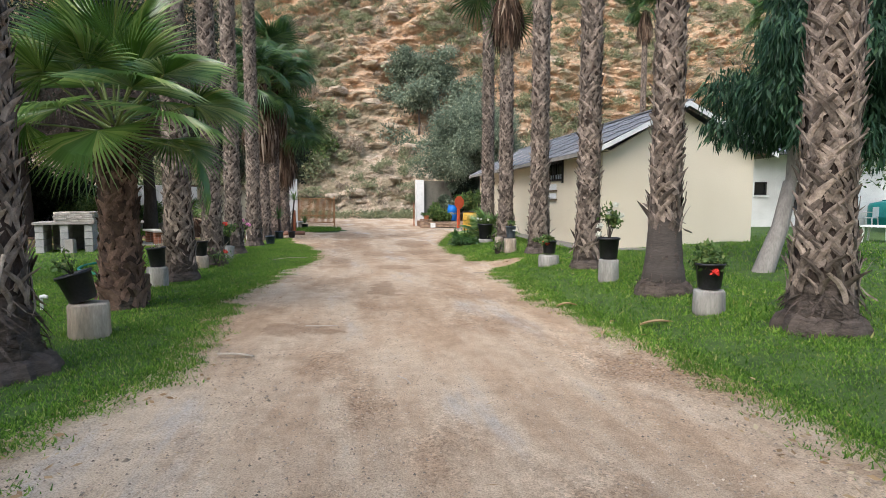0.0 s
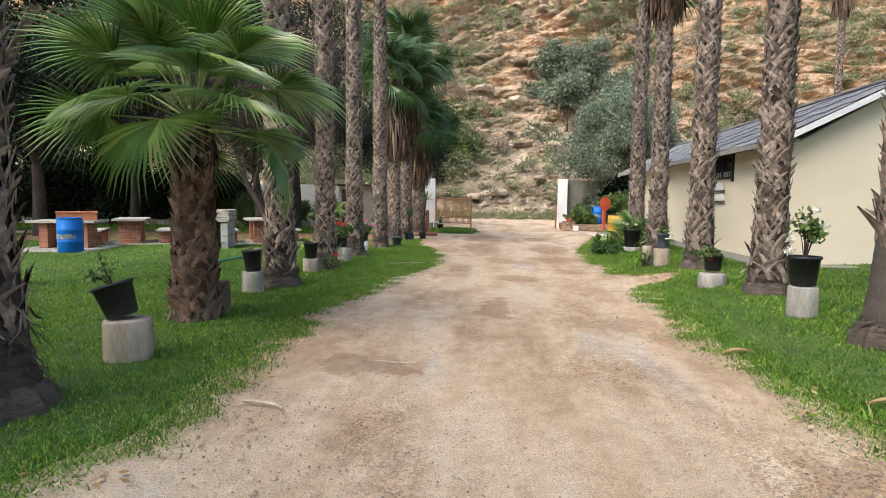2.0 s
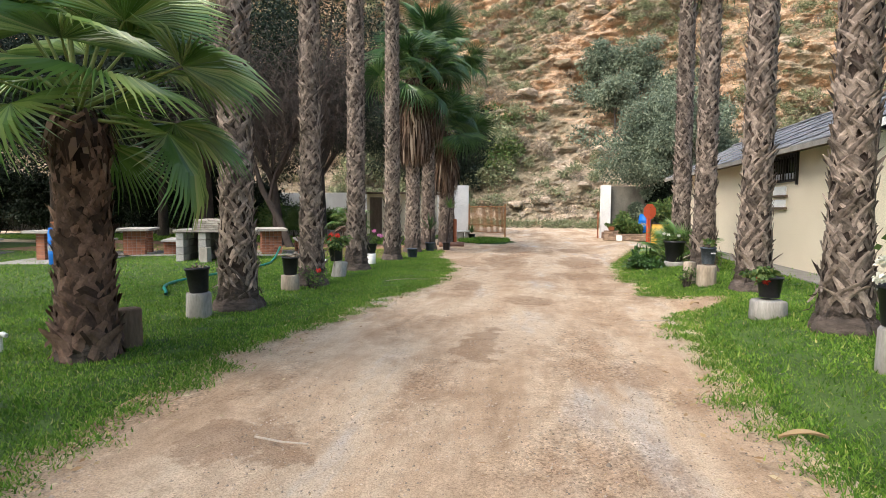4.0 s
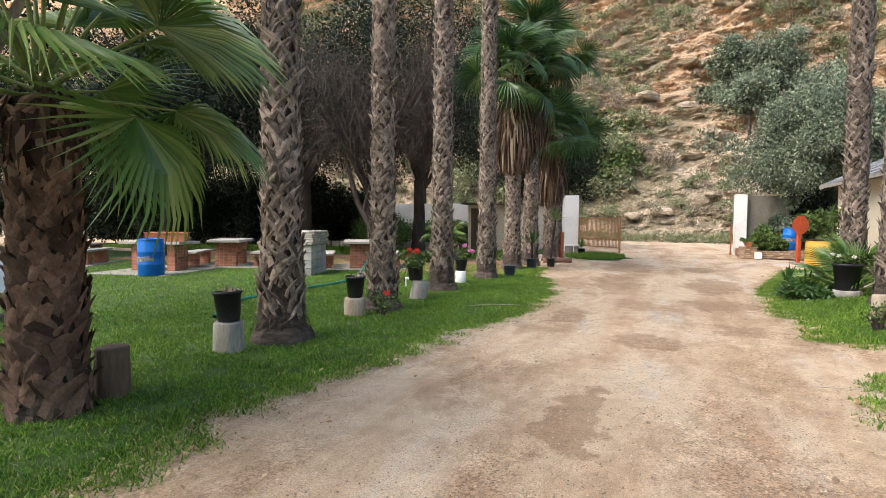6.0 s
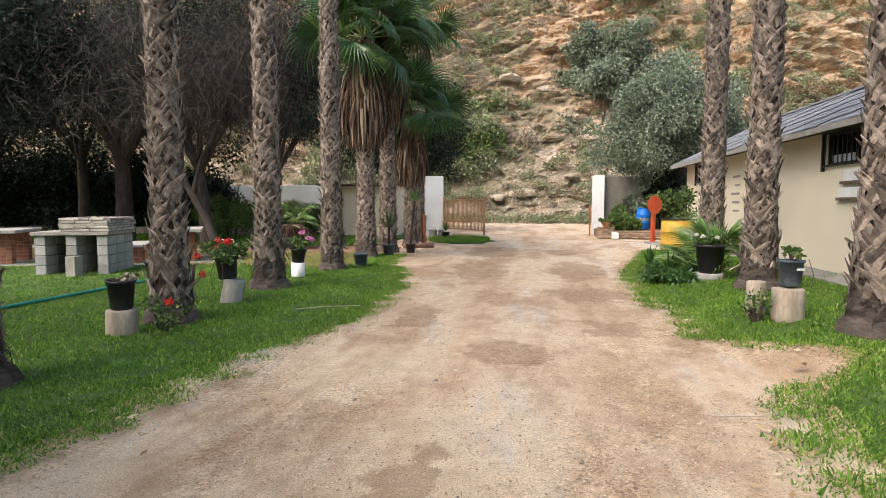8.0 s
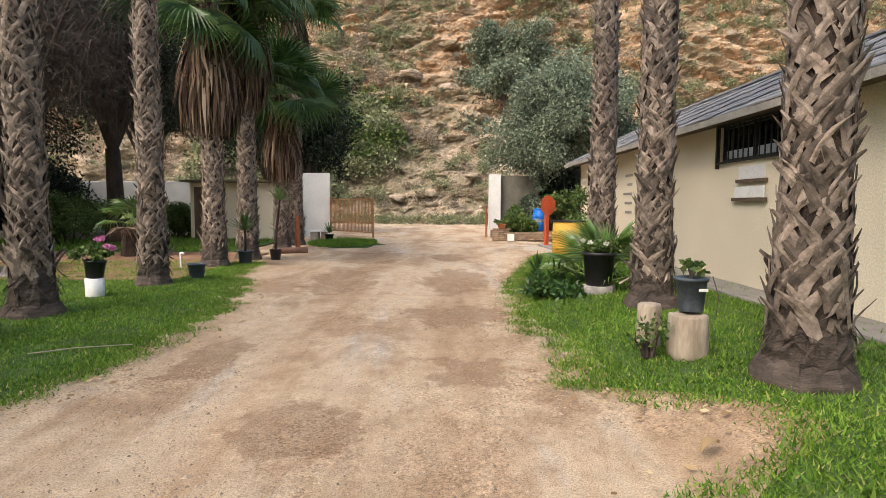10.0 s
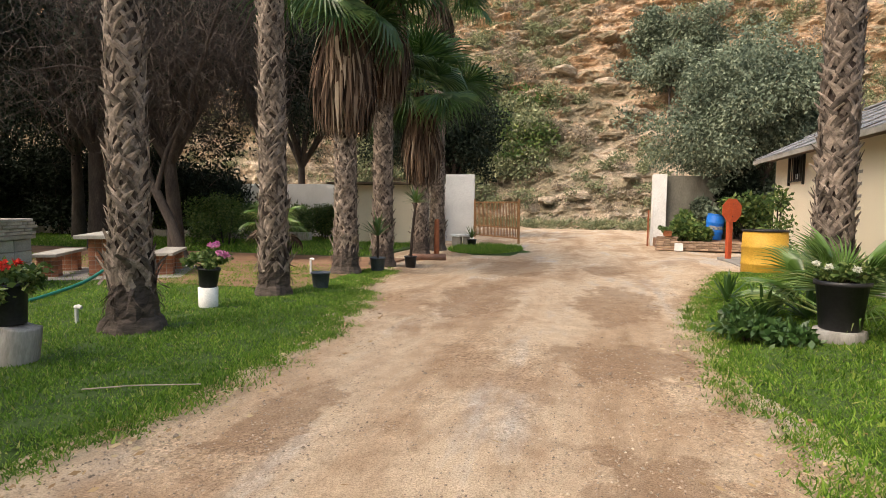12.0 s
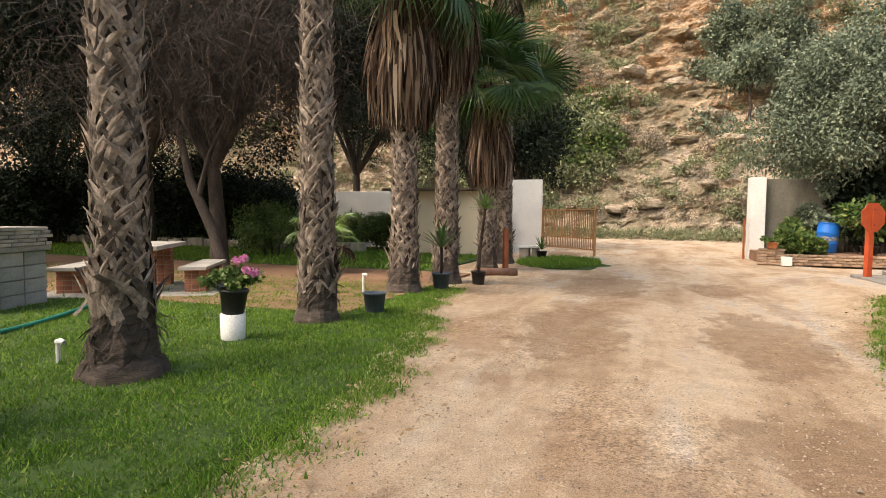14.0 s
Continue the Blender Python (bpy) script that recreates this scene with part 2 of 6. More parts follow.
WHITEWALL = surface("white_plaster", (0.62, 0.61, 0.58), (0.80, 0.79, 0.76), 1.2, 40, 0.9, bump=0.3, dist=0.004)
OLDWALL = surface("weathered_plaster", (0.13, 0.12, 0.105), (0.33, 0.31, 0.28), 1.6, 30, 0.9, bump=0.4)
SLAB = surface("pale_concrete_slab", (0.28, 0.26, 0.23), (0.46, 0.43, 0.385), 3, 50, 0.9, bump=0.3)
# mossy plaster, its colour also lowered for the shade of the olive tree
MOSSWALL_SHADED = surface("stained_shaded_plaster", (0.07, 0.065, 0.05), (0.24, 0.225, 0.185), 1.3, 30, 0.95, bump=0.4, stretch=(1, 1, 0.4))
ROOF = surface("grey_roof_sheet", (0.16, 0.165, 0.175), (0.30, 0.305, 0.315), 3, 40, 0.7, per="island", amount=0.12)
WHITEPAINT = surface("white_paint", (0.66, 0.66, 0.64), (0.82, 0.82, 0.80), 4, 60, 0.6, bump=0.1)
CONCRETE = surface("concrete", (0.20, 0.185, 0.165), (0.36, 0.335, 0.30), 4, 60, 0.92, per="object", amount=0.12)
BLOCK = surface("concrete_block", (0.27, 0.265, 0.255), (0.42, 0.41, 0.39), 5, 70, 0.92, bump=0.5, per="object", amount=0.14)
BRICK = surface("red_brick", (0.24, 0.095, 0.055), (0.38, 0.17, 0.10), 6, 70, 0.9, bump=0.4, per="object", amount=0.25)
MORTAR = surface("mortar", (0.28, 0.20, 0.16), (0.38, 0.29, 0.24), 8, 60, 0.95)
STONE = surface("stacked_stone", (0.25, 0.22, 0.19), (0.48, 0.44, 0.39), 5, 50, 0.9, bump=0.5, per="object", amount=0.25)
STUMP = surface("weathered_log", (0.20, 0.15, 0.105), (0.50, 0.43, 0.345), 4, 45, 0.9, bump=0.7, stretch=(1, 1, 0.25), per="object", amount=0.12)
STUMP_GREY = surface("grey_weathered_log", (0.17, 0.155, 0.14), (0.44, 0.42, 0.385), 4, 45, 0.9, bump=0.7, stretch=(1, 1, 0.25))
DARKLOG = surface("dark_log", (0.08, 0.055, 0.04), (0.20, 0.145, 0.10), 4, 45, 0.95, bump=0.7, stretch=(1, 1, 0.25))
REDLOG = surface("reddish_log", (0.17, 0.085, 0.055), (0.30, 0.17, 0.12), 4, 45, 0.9, bump=0.5)
POT = surface("black_plastic", (0.012, 0.012, 0.014), (0.03, 0.03, 0.033), 5, 40, 0.45, bump=0.1)
POTBLUE = surface("faded_grey_blue_plastic", (0.045, 0.06, 0.08), (0.10, 0.125, 0.15), 5, 40, 0.55, bump=0.1)
BLUE = surface("blue_plastic", (0.006, 0.10, 0.42), (0.015, 0.17, 0.58), 3, 40, 0.4, bump=0.1)
RUSTRED = surface("red_brown_steel", (0.20, 0.055, 0.022), (0.34, 0.115, 0.045), 5, 60, 0.6, bump=0.2)
GATERUST = surface("rusty_tan_steel", (0.22, 0.10, 0.045), (0.40, 0.22, 0.10), 5, 60, 0.7, bump=0.2)
SIGNRED = surface("faded_red_paint", (0.40, 0.06, 0.02), (0.53, 0.10, 0.036), 4, 40, 0.6, bump=0.1)
YELLOW = surface("yellow_paint", (0.46, 0.26, 0.03), (0.62, 0.38, 0.06), 3, 40, 0.6, bump=0.2)
TERRA = surface("terracotta", (0.36, 0.13, 0.06), (0.48, 0.20, 0.10), 5, 50, 0.85)
IRON = surface("black_iron", (0.012, 0.012, 0.012), (0.03, 0.028, 0.026), 8, 60, 0.5)
TEAL = surface("teal_plastic", (0.015, 0.19, 0.18), (0.03, 0.27, 0.25), 3, 40, 0.45, bump=0.1)
HOSE = surface("green_hose", (0.012, 0.16, 0.12), (0.03, 0.26, 0.19), 8, 60, 0.4, bump=0.05)
PIPE = surface("white_pipe", (0.62, 0.62, 0.60), (0.78, 0.78, 0.76), 8, 60, 0.4, bump=0.05)
REDFLOWER = foliage("red_petals", [(0.0, (0.55, 0.02, 0.02)), (1.0, (0.85, 0.08, 0.05))], 0.6, 0.25)
PINKFLOWER = foliage("pink_petals", [(0.0, (0.62, 0.16, 0.42)), (1.0, (0.80, 0.36, 0.62))], 0.6, 0.25)
WHITEFLOWER = foliage("white_petals", [(0.0, (0.72, 0.72, 0.66)), (1.0, (0.85, 0.84, 0.78))], 0.6, 0.25)
LABEL = surface("worn_label", (0.03, 0.08, 0.16), (0.33, 0.30, 0.24), 14, 60, 0.8, spread=0.12)
# the darkest stones stand in for the small shadows between stones
PEBBLE = surface("pebbles", (0.22, 0.165, 0.12), (0.46, 0.37, 0.28), 4, 50, 0.9, per="island", amount=0.5)
DRYLEAF = foliage("dry_leaves", [(0.0, (0.26, 0.15, 0.07)), (0.6, (0.44, 0.31, 0.17)), (1.0, (0.62, 0.52, 0.34))], 0.85, 0.15)
STICK = surface("bleached_stick", (0.34, 0.28, 0.22), (0.54, 0.46, 0.38), 6, 60, 0.9)
glass, gn, gl, gb = nodes_of("dark_window_glass", 0.06, spec=0.5)
gb.inputs["Base Color"].default_value = (0.012, 0.014, 0.016, 1)
CURTAIN = surface("pale_curtain", (0.42, 0.46, 0.50), (0.62, 0.66, 0.70), 6, 40, 0.9, stretch=(8, 8, 0.3))


# ---- builders ----
rng = np.random.default_rng(7)


def mesh_of(name, verts, faces):
    """A mesh from an (n, 3) array and an (m, k) array of corners."""
    v, f = np.asarray(verts, float), np.asarray(faces, int)
    me = bpy.data.meshes.new(name)
    me.vertices.add(len(v))
    me.vertices.foreach_set("co", v.ravel())
    k = f.shape[1]
    me.loops.add(f.size)
    me.loops.foreach_set("vertex_index", f.ravel())
    me.polygons.add(len(f))
    me.polygons.foreach_set("loop_start", np.arange(0, f.size, k))
    me.polygons.foreach_set("loop_total", np.full(len(f), k))
    me.polygons.foreach_set("use_smooth", [False] * len(f))
    me.update()
    me.validate()
    return me


def put(name, data, mat, parent=None, label="", m=None, smooth=False):
    """One mesh object, under a thing or on its own."""
    if isinstance(data, bmesh.types.BMesh):
        me = bpy.data.meshes.new(name)
        data.to_mesh(me)
        data.free()
    else:
        me = data
    if mat and not me.materials:
        me.materials.append(mat)
    if smooth:
        me.polygons.foreach_set("use_smooth", [True] * len(me.polygons))
    ob = new(name, me)
    if parent is not None:
        ob.parent = parent
    if m is not None:
        ob.matrix_basis = m
    if label:
        ob["label"] = label
    return ob


part = put


def thing(name, x, y, z, label, category, group="", rz=0.0):
    e = new(name)
    e.matrix_basis = pose(x, y, z, 0, 0, rz)
    return tagged(e, label, category, group)


def box_bm(x0, y0, z0, x1, y1, z1, bevel=0.0, bm=None):
    bm = bm or bmesh.new()
    r = bmesh.ops.create_cube(bm, size=1, matrix=Matrix.Translation(((x0 + x1) / 2, (y0 + y1) / 2, (z0 + z1) / 2)) @ Matrix.Diagonal((x1 - x0, y1 - y0, z1 - z0, 1)))
    if bevel:
        es = list({e for v in r["verts"] for e in v.link_edges})
        bmesh.ops.bevel(bm, geom=es, offset=bevel, segments=2, affect="EDGES", profile=0.6)
    return bm


def lathe(profile, seg=20, wobble=0.0, seed=0):
    """A turned body from (radius, height) pairs, closed at both ends where the radius is 0."""
    r = np.random.default_rng(seed)
    prof = np.array(profile)
    ang = np.linspace(0, 2 * np.pi, seg, endpoint=False)
    wob = 1 + wobble * r.standard_normal(seg)
    v = np.array([(p * w * math.cos(a), p * w * math.sin(a), h) for p, h in prof for a, w in zip(ang, wob)])
    n = len(prof)
    f = [(i * seg + j, i * seg + (j + 1) % seg, (i + 1) * seg + (j + 1) % seg, (i + 1) * seg + j) for i in range(n - 1) for j in range(seg)]
    return mesh_of("body", v, f)


def tube_data(points, radii, seg=7):
    pts = [Vector(p) for p in points]
    v, f = [], []
    for i, p in enumerate(pts):
        d = (pts[min(i + 1, len(pts) - 1)] - pts[max(i - 1, 0)]).normalized()
        a = d.orthogonal().normalized() if i == 0 else (a - d * a.dot(d)).normalized()
        b = d.cross(a)
        for k in range(seg):
            t = 2 * math.pi * k / seg
            v.append(p + (a * math.cos(t) + b * math.sin(t)) * radii[i])
    for i in range(len(pts) - 1):
        for k in range(seg):
            f.append((i * seg + k, i * seg + (k + 1) % seg, (i + 1) * seg + (k + 1) % seg, (i + 1) * seg + k))
    return [tuple(x) for x in v], f


def tubes(name, lines, seg=7):
    """Several tapering tubes in one mesh: lines of (points, radii)."""
    v, f = [], []
    for pts, rad in lines:
        a, b = tube_data(pts, rad, seg)
        f += [tuple(i + len(v) for i in q) for q in b]
        v += a
    return mesh_of(name, v, f)


def frames_for(d, r):
    """Two directions square to each row of d."""
    u = np.cross(d, r.standard_normal(d.shape))
    u /= np.linalg.norm(u, axis=1)[:, None] + 1e-9
    return u, np.cross(d, u)


def leaf_cloud(centres, radii, count, length, width, seed, droop=0.0, flat=1.0, shell=0.55):
    """Small pointed leaves round many centres, as one array mesh."""
    r = np.random.default_rng(seed)
    c = np.asarray(centres, float)
    rad = np.asarray(radii, float)
    w = rad ** 2
    pick = r.choice(len(c), count, p=w / w.sum())
    d = r.standard_normal((count, 3))
    d /= np.linalg.norm(d, axis=1)[:, None]
    rr = rad[pick] * (shell + (1 - shell) * r.random(count)) ** 0.8 * (0.8 + 0.35 * r.random(count))
    p = c[pick] + d * rr[:, None] * np.array([1, 1, flat])
    ax = d * 0.6 + r.standard_normal((count, 3)) * 0.7
    ax[:, 2] -= droop
    ax /= np.linalg.norm(ax, axis=1)[:, None]
    u, _ = frames_for(ax, r)
    le = length * (0.6 + 0.8 * r.random(count))[:, None]
    wi = width * (0.6 + 0.8 * r.random(count))[:, None]
    v = np.stack([p, p + ax * le * 0.45 + u * wi, p + ax * le, p + ax * le * 0.45 - u * wi], 1).reshape(-1, 3)
    return mesh_of("leaves", v, np.arange(count * 4).reshape(-1, 4))


def smooth01(a, b, x):
    t = np.clip((np.asarray(x, float) - a) / (b - a), 0, 1)
    return t * t * (3 - 2 * t)


def lift(x, y):
    """Height of the lawn: level by the road, a low bank up to the house on one side."""
    return 0.19 * smooth01(3.0, 4.3, x) * smooth01(30, 24, y) + 0.15 * smooth01(6.5, 10, x) + 0.03 * smooth01(-1.0, -2.2, x)


def wave(y, seed):
    y = np.asarray(y, float)
    s = seed * 1.7
    return 0.16 * np.sin(y * 0.9 + s) + 0.10 * np.sin(y * 2.3 + 2 * s) + 0.05 * np.sin(y * 5.1 + s) + 0.035 * np.sin(y * 11.7 + 3 * s) + 0.02 * np.sin(y * 23 + s)


def left_edge(y):
    return np.interp(y, [-6, 2, 3.6, 4.5, 8, 9.3, 12.5, 14, 16.5, 18.2, 19.2, 21, 24, 60], [-1.7, -1.6, -1.5, -1.15, -1.55, -1.3, -0.92, -0.7, -0.8, -1.2, -1.75, -2.05, -2.2, -2.2]) + 0.45 * wave(y, 1)


def right_edge(y):
    return np.interp(y, [-6, 4.2, 6.9, 9.8, 11.1, 11.4, 11.7, 12.0, 12.4, 12.85, 13.6, 16.5, 18.5, 19.3, 21.2, 22, 60], [3.0, 2.84, 2.79, 2.92, 3.02, 3.45, 3.85, 3.8, 3.42, 2.98, 3.08, 3.02, 3.17, 3.3, 4.05, 4.3, 4.3]) + 0.35 * wave(y, 2)


# ---- ground ----
xs = np.concatenate([np.linspace(-400, -40, 10), np.linspace(-36, -8, 15), np.linspace(-7, 9, 97), np.linspace(11, 40, 15), np.linspace(60, 400, 8)])
ys = np.concatenate([np.linspace(-400, -20, 10), np.linspace(-16, -2, 8), np.linspace(-1, 34, 176), np.linspace(36, 60, 13), np.linspace(80, 400, 8)])
gx, gy = np.meshgrid(xs, ys)
gz = lift(gx, gy) - 0.03 * smooth01(4.5, 6, gx) - 0.02
rut = 0.018 * np.exp(-((gx - 0.25) / 0.35) ** 2) + 0.018 * np.exp(-((gx - 2.0) / 0.35) ** 2)
gz = np.where((gx > -3) & (gx < 4) & (gy < 34), 0.012 * np.sin(gx * 3.1 + gy * 0.7) * np.sin(gy * 1.3 + gx) - rut, 0) + gz
nx, ny = len(xs), len(ys)
gf = np.array([(j * nx + i, j * nx + i + 1, (j + 1) * nx + i + 1, (j + 1) * nx + i) for j in range(ny - 1) for i in range(nx - 1)])
ground = put("ground", mesh_of("ground", np.stack([gx, gy, gz], -1).reshape(-1, 3), gf), DIRT, smooth=True)
tagged(ground, "packed tan dirt drive with gravel and damp patches", "ground", kind="structure")


def lawn_sheet(name, side, y0, y1, far, label, bands):
    """A lawn from the drive's ragged edge outwards, following the ground."""
    yy = np.arange(y0, y1, 0.12)
    rows = []
    for s in bands:
        e = left_edge(yy) if side < 0 else right_edge(yy)
        x = e + side * (s * (far - 1.2) + 0.22)
        rows.append(np.stack([x, yy, lift(x, yy) + (0.012 if s > 0 else -0.03)], -1))
    v = np.stack(rows, 1)
    a, b = v.shape[:2]
    f = [(i * b + j, i * b + j + 1, (i + 1) * b + j + 1, (i + 1) * b + j) for i in range(a - 1) for j in range(b - 1)]
    ob = put(name, mesh_of(name, v.reshape(-1, 3), f), SOIL, smooth=True)
    return tagged(ob, label, "lawn", kind="structure")


BANDS = (0, 0.008, 0.03, 0.06, 0.1, 0.15, 0.22, 0.3, 0.4, 0.55, 0.75, 1.0)
lawn_sheet("lawn_west", -1, -6, 22, 26, "short green lawn beside the dirt drive", BANDS)
lawn_sheet("lawn_east", 1, -6, 22.3, 30, "short green lawn banked up towards the house", BANDS)
bare = put("bare_soil_strip", box_bm(-16, 18.4, 0.0, -2.6, 24.0, 0.052), BARE)
tagged(bare, "bare brown soil strip between two lawns", "ground", kind="structure")
back = put("back_lawn", box_bm(-26, 24.0, 0.0, -3.6, 32.0, 0.05), SOIL)
tagged(back, "green lawn under the trees by the wall", "lawn", kind="structure")
gate_lawn = put("gate_lawn", lathe([(0, 0.03), (1.0, 0.03), (1.25, -0.02)], 24, 0.12, 3), SOIL)
gate_lawn.matrix_basis = Matrix.Translation((-1.3, 28.2, 0)) @ Matrix.Diagonal((0.95, 1.5, 1, 1))
tagged(gate_lawn, "small patch of grass in front of the gate", "lawn", kind="structure")


def grass(name, pts, length, width, seed, label):
    r = np.random.default_rng(seed)
    p = np.asarray(pts)
    n = len(p)
    lean = r.standard_normal((n, 2)) * 0.75
    top = np.concatenate([lean, np.ones((n, 1))], 1)
    top /= np.linalg.norm(top, axis=1)[:, None]
    tuft = 0.75 + 0.45 * np.sin(p[:, 0] * 9 + 2 * np.sin(p[:, 1] * 3.1)) * np.sin(p[:, 1] * 8 + 2 * np.sin(p[:, 0] * 2.7))
    le = (length * (0.45 + 1.0 * r.random(n)) * (0.55 + 0.6 * tuft))[:, None]
    ang = r.random(n) * math.pi
    side = np.stack([np.cos(ang), np.sin(ang), np.zeros(n)], 1) * (width * (0.7 + 0.6 * r.random(n)))[:, None]
    v = np.stack([p - side, p + side, p + top * le], 1).reshape(-1, 3)
    ob = put(name, mesh_of(name, v, np.arange(n * 3).reshape(-1, 3)), GRASS)
    return tagged(ob, label, "grass", kind="stuff")


def strip_points(side, y0, y1, reach, n, seed, power=1.0):
    r = np.random.default_rng(seed)
    y = y0 + (y1 - y0) * r.random(n)
    e = left_edge(y) if side < 0 else right_edge(y)
    inner = reach * r.random(n) ** power - 0.4
    x = e + side * inner
    thin = smooth01(-0.30, 0.16, inner + 0.12 * np.sin(x * 5 + y * 4.3) * np.sin(y * 7.1 - x * 3)) ** 2 * smooth01(reach - 0.3, reach * 0.55, inner) > r.random(n)
    clump = np.sin(x * 7 + 3 * np.sin(y * 2.1)) * np.sin(y * 6 + 2 * np.sin(x * 1.7)) > -0.75 + 0.9 * r.random(n) - 0.5
    keep = thin & clump
    x, y = x[keep], y[keep]
    return np.stack([x, y, lift(x, y) + 0.005], 1)


grass("grass_west", strip_points(-1, 1.2, 21.5, 6.5, 640000, 1, 1.3), 0.034, 0.0056, 2, "short green grass blades on the lawn")
grass("grass_east", strip_points(1, 1.2, 22.0, 5.5, 500000, 3, 1.3), 0.034, 0.0056, 4, "green grass blades on the bank")
grass("far_grass_west", strip_points(-1, 6, 22, 16, 150000, 5, 0.9), 0.045, 0.011, 6, "short grass round the picnic tables")
grass("far_grass_east", strip_points(1, 4, 22, 12, 70000, 7, 0.9), 0.06, 0.012, 8, "short grass in front of the house")
r0 = np.random.default_rng(9)
q = np.stack([r0.uniform(-24, -3.8, 50000), r0.uniform(24.1, 31.8, 50000), np.full(50000, 0.05)], 1)
grass("back_grass", q, 0.09, 0.016, 10, "green grass under the trees")
a0, d0 = r0.random(9000) * 2 * math.pi, np.sqrt(r0.random(9000)) * 1.2
grass("gate_grass", np.stack([-1.3 + 0.95 * d0 * np.cos(a0), 28.2 + 1.5 * d0 * np.sin(a0), np.full(9000, 0.025)], 1), 0.13, 0.01, 11, "tufted grass in front of the gate")

# ---- the hill ----
hx = np.concatenate([np.linspace(-150, -47, 60), np.linspace(-45, 50, 470), np.linspace(52, 110, 40)])
hy = np.concatenate([np.linspace(0, 0.5, 215), np.linspace(0.51, 1, 40)])
HX, HS = np.meshgrid(hx, hy)


def hill_z(x, s):
    """Height up the hill: s runs from its foot to its top."""
    return 62 * s


def hill_noise(x, z):
    n = np.zeros_like(x)
    for k, (f, a) in enumerate(((0.07, 2.2), (0.16, 1.3), (0.37, 0.7), (0.8, 0.4), (1.9, 0.2))):
        n += a * np.sin(f * x + 1.3 * k + 1.7 * np.sin(f * 0.8 * z + k)) * np.sin(f * 1.1 * z + 0.7 * k + 1.2 * np.sin(f * 0.7 * x + 2 * k))
    return n


def hill_y(x, z):
    """How far back the slope lies at a height: leaning ledges, steeper where the rock shows."""
    base = 49.5 + z * 0.72
    led = 1.0 * hill_noise(x, z)
    step = 1.6 + 0.3 * np.sin(x * 0.13)
    zz = (z + 0.35 * np.sin(x * 0.31) + 0.2 * np.sin(x * 0.9 + z)) / step
    fr = zz - np.floor(zz)
    ledge = (0.55 + 0.75 * smooth01(7, 11, z)) * (smooth01(0.55, 0.98, fr) - fr) * smooth01(2, 5, z)
    return base + led * smooth01(-1, 4, z) + ledge


HZ = hill_z(HX, HS) + 0.0
HZ = HZ + 0.12 * np.sin(HX * 2.1 + HZ) - 0.3
HY = hill_y(HX, HZ)
hn, hm = len(hx), len(hy)
hf = np.array([(j * hn + i, j * hn + i + 1, (j + 1) * hn + i + 1, (j + 1) * hn + i) for j in range(hm - 1) for i in range(hn - 1)])
hv = np.stack([HX, HY, HZ], -1).reshape(-1, 3)
rough = np.array([noise.fractal((0.55 * x, 0.4, 1.5 * z), 0.75, 2.1, 5) for x, _, z in hv])
crag = np.array([noise.noise((1.7 * x, 3.0, 2.6 * z)) for x, _, z in hv])
hv[:, 1] += 0.38 * rough + 0.16 * np.sign(crag) * np.abs(crag) ** 0.5 + 0.05 * np.random.default_rng(3).standard_normal(len(hv))
hill = put("hillside", mesh_of("hillside", hv, hf), HILL)
tagged(hill, "steep orange sandstone hillside with ledges and dry scrub", "hill", kind="structure")


# ---- scrub on the hill ----
def scrub(name, n, zr, size, leaves, leaf, mat, seed, label, xr=(-45, 50), dens=None):
    r = np.random.default_rng(seed)
    z = r.uniform(*zr, n)
    x = r.uniform(*xr, n)
    if dens is not None:
        k = dens(x, z) > r.random(n)
        x, z = x[k], z[k]
    y = hill_y(x, z)
    rad = size * (0.45 + 1.1 * r.random(len(x)) ** 1.6)
    c = np.stack([x, y - 0.15 * rad, z + 0.35 * rad], 1)
    subs = c[:, None] + r.standard_normal((len(c), 3, 3)) * rad[:, None, None] * np.array([0.5, 0.4, 0.25])
    ob = put(name, leaf_cloud(subs.reshape(-1, 3), np.repeat(rad * 0.62, 3), leaves * len(x), leaf, leaf * 0.3, seed, flat=0.75, shell=0.2), mat)
    return tagged(ob, label, "shrubs", kind="stuff")


def open_rock(x, z):
    """Bare where the pale and orange rock shows, thick elsewhere."""
    bare = np.exp(-((x - 2.5 - 0.15 * z) / 3.2) ** 2) * 0.9 + 0.35 * smooth01(9, 12, z) * smooth01(19, 15, z)
    return np.clip(0.72 + 0.4 * np.sin(0.21 * x + 0.5 * np.sin(0.3 * z)) * np.sin(0.33 * z + x * 0.1) - bare, 0.06, 1)


scrub("hill_scrub", 2700, (0.8, 32), 0.8, 230, 0.17, SCRUB_G, 21, "grey-green scrub bushes dotted over the hillside", dens=open_rock)
scrub("dry_hill_scrub", 1500, (0.8, 32), 0.75, 190, 0.16, SCRUB_B, 22, "dry brown scrub on the hillside", dens=open_rock)
scrub("low_hill_tufts", 6000, (0.5, 30), 0.34, 46, 0.13, SCRUB_G, 23, "small tufts between the rocks", dens=open_rock)
scrub("thicket", 70, (1.5, 10), 1.7, 420, 0.26, SCRUB_G, 24, "dense thicket at the foot of the hill", xr=(-16, -1.5))
scrub("green_thicket", 26, (4, 10.5), 1.5, 420, 0.26, BUSH, 27, "greener bushes in the thicket", xr=(-9, -2.5))
scrub("grey_thicket", 22, (3, 14), 1.5, 360, 0.26, GREY, 28, "grey bushes on the slope", xr=(4.5, 14))
r1 = np.random.default_rng(25)
n1 = 420
cx, cy = r1.uniform(-26, 30, n1), r1.uniform(47.2, 50.2, n1)
rd = 0.3 + 0.35 * r1.random(n1)
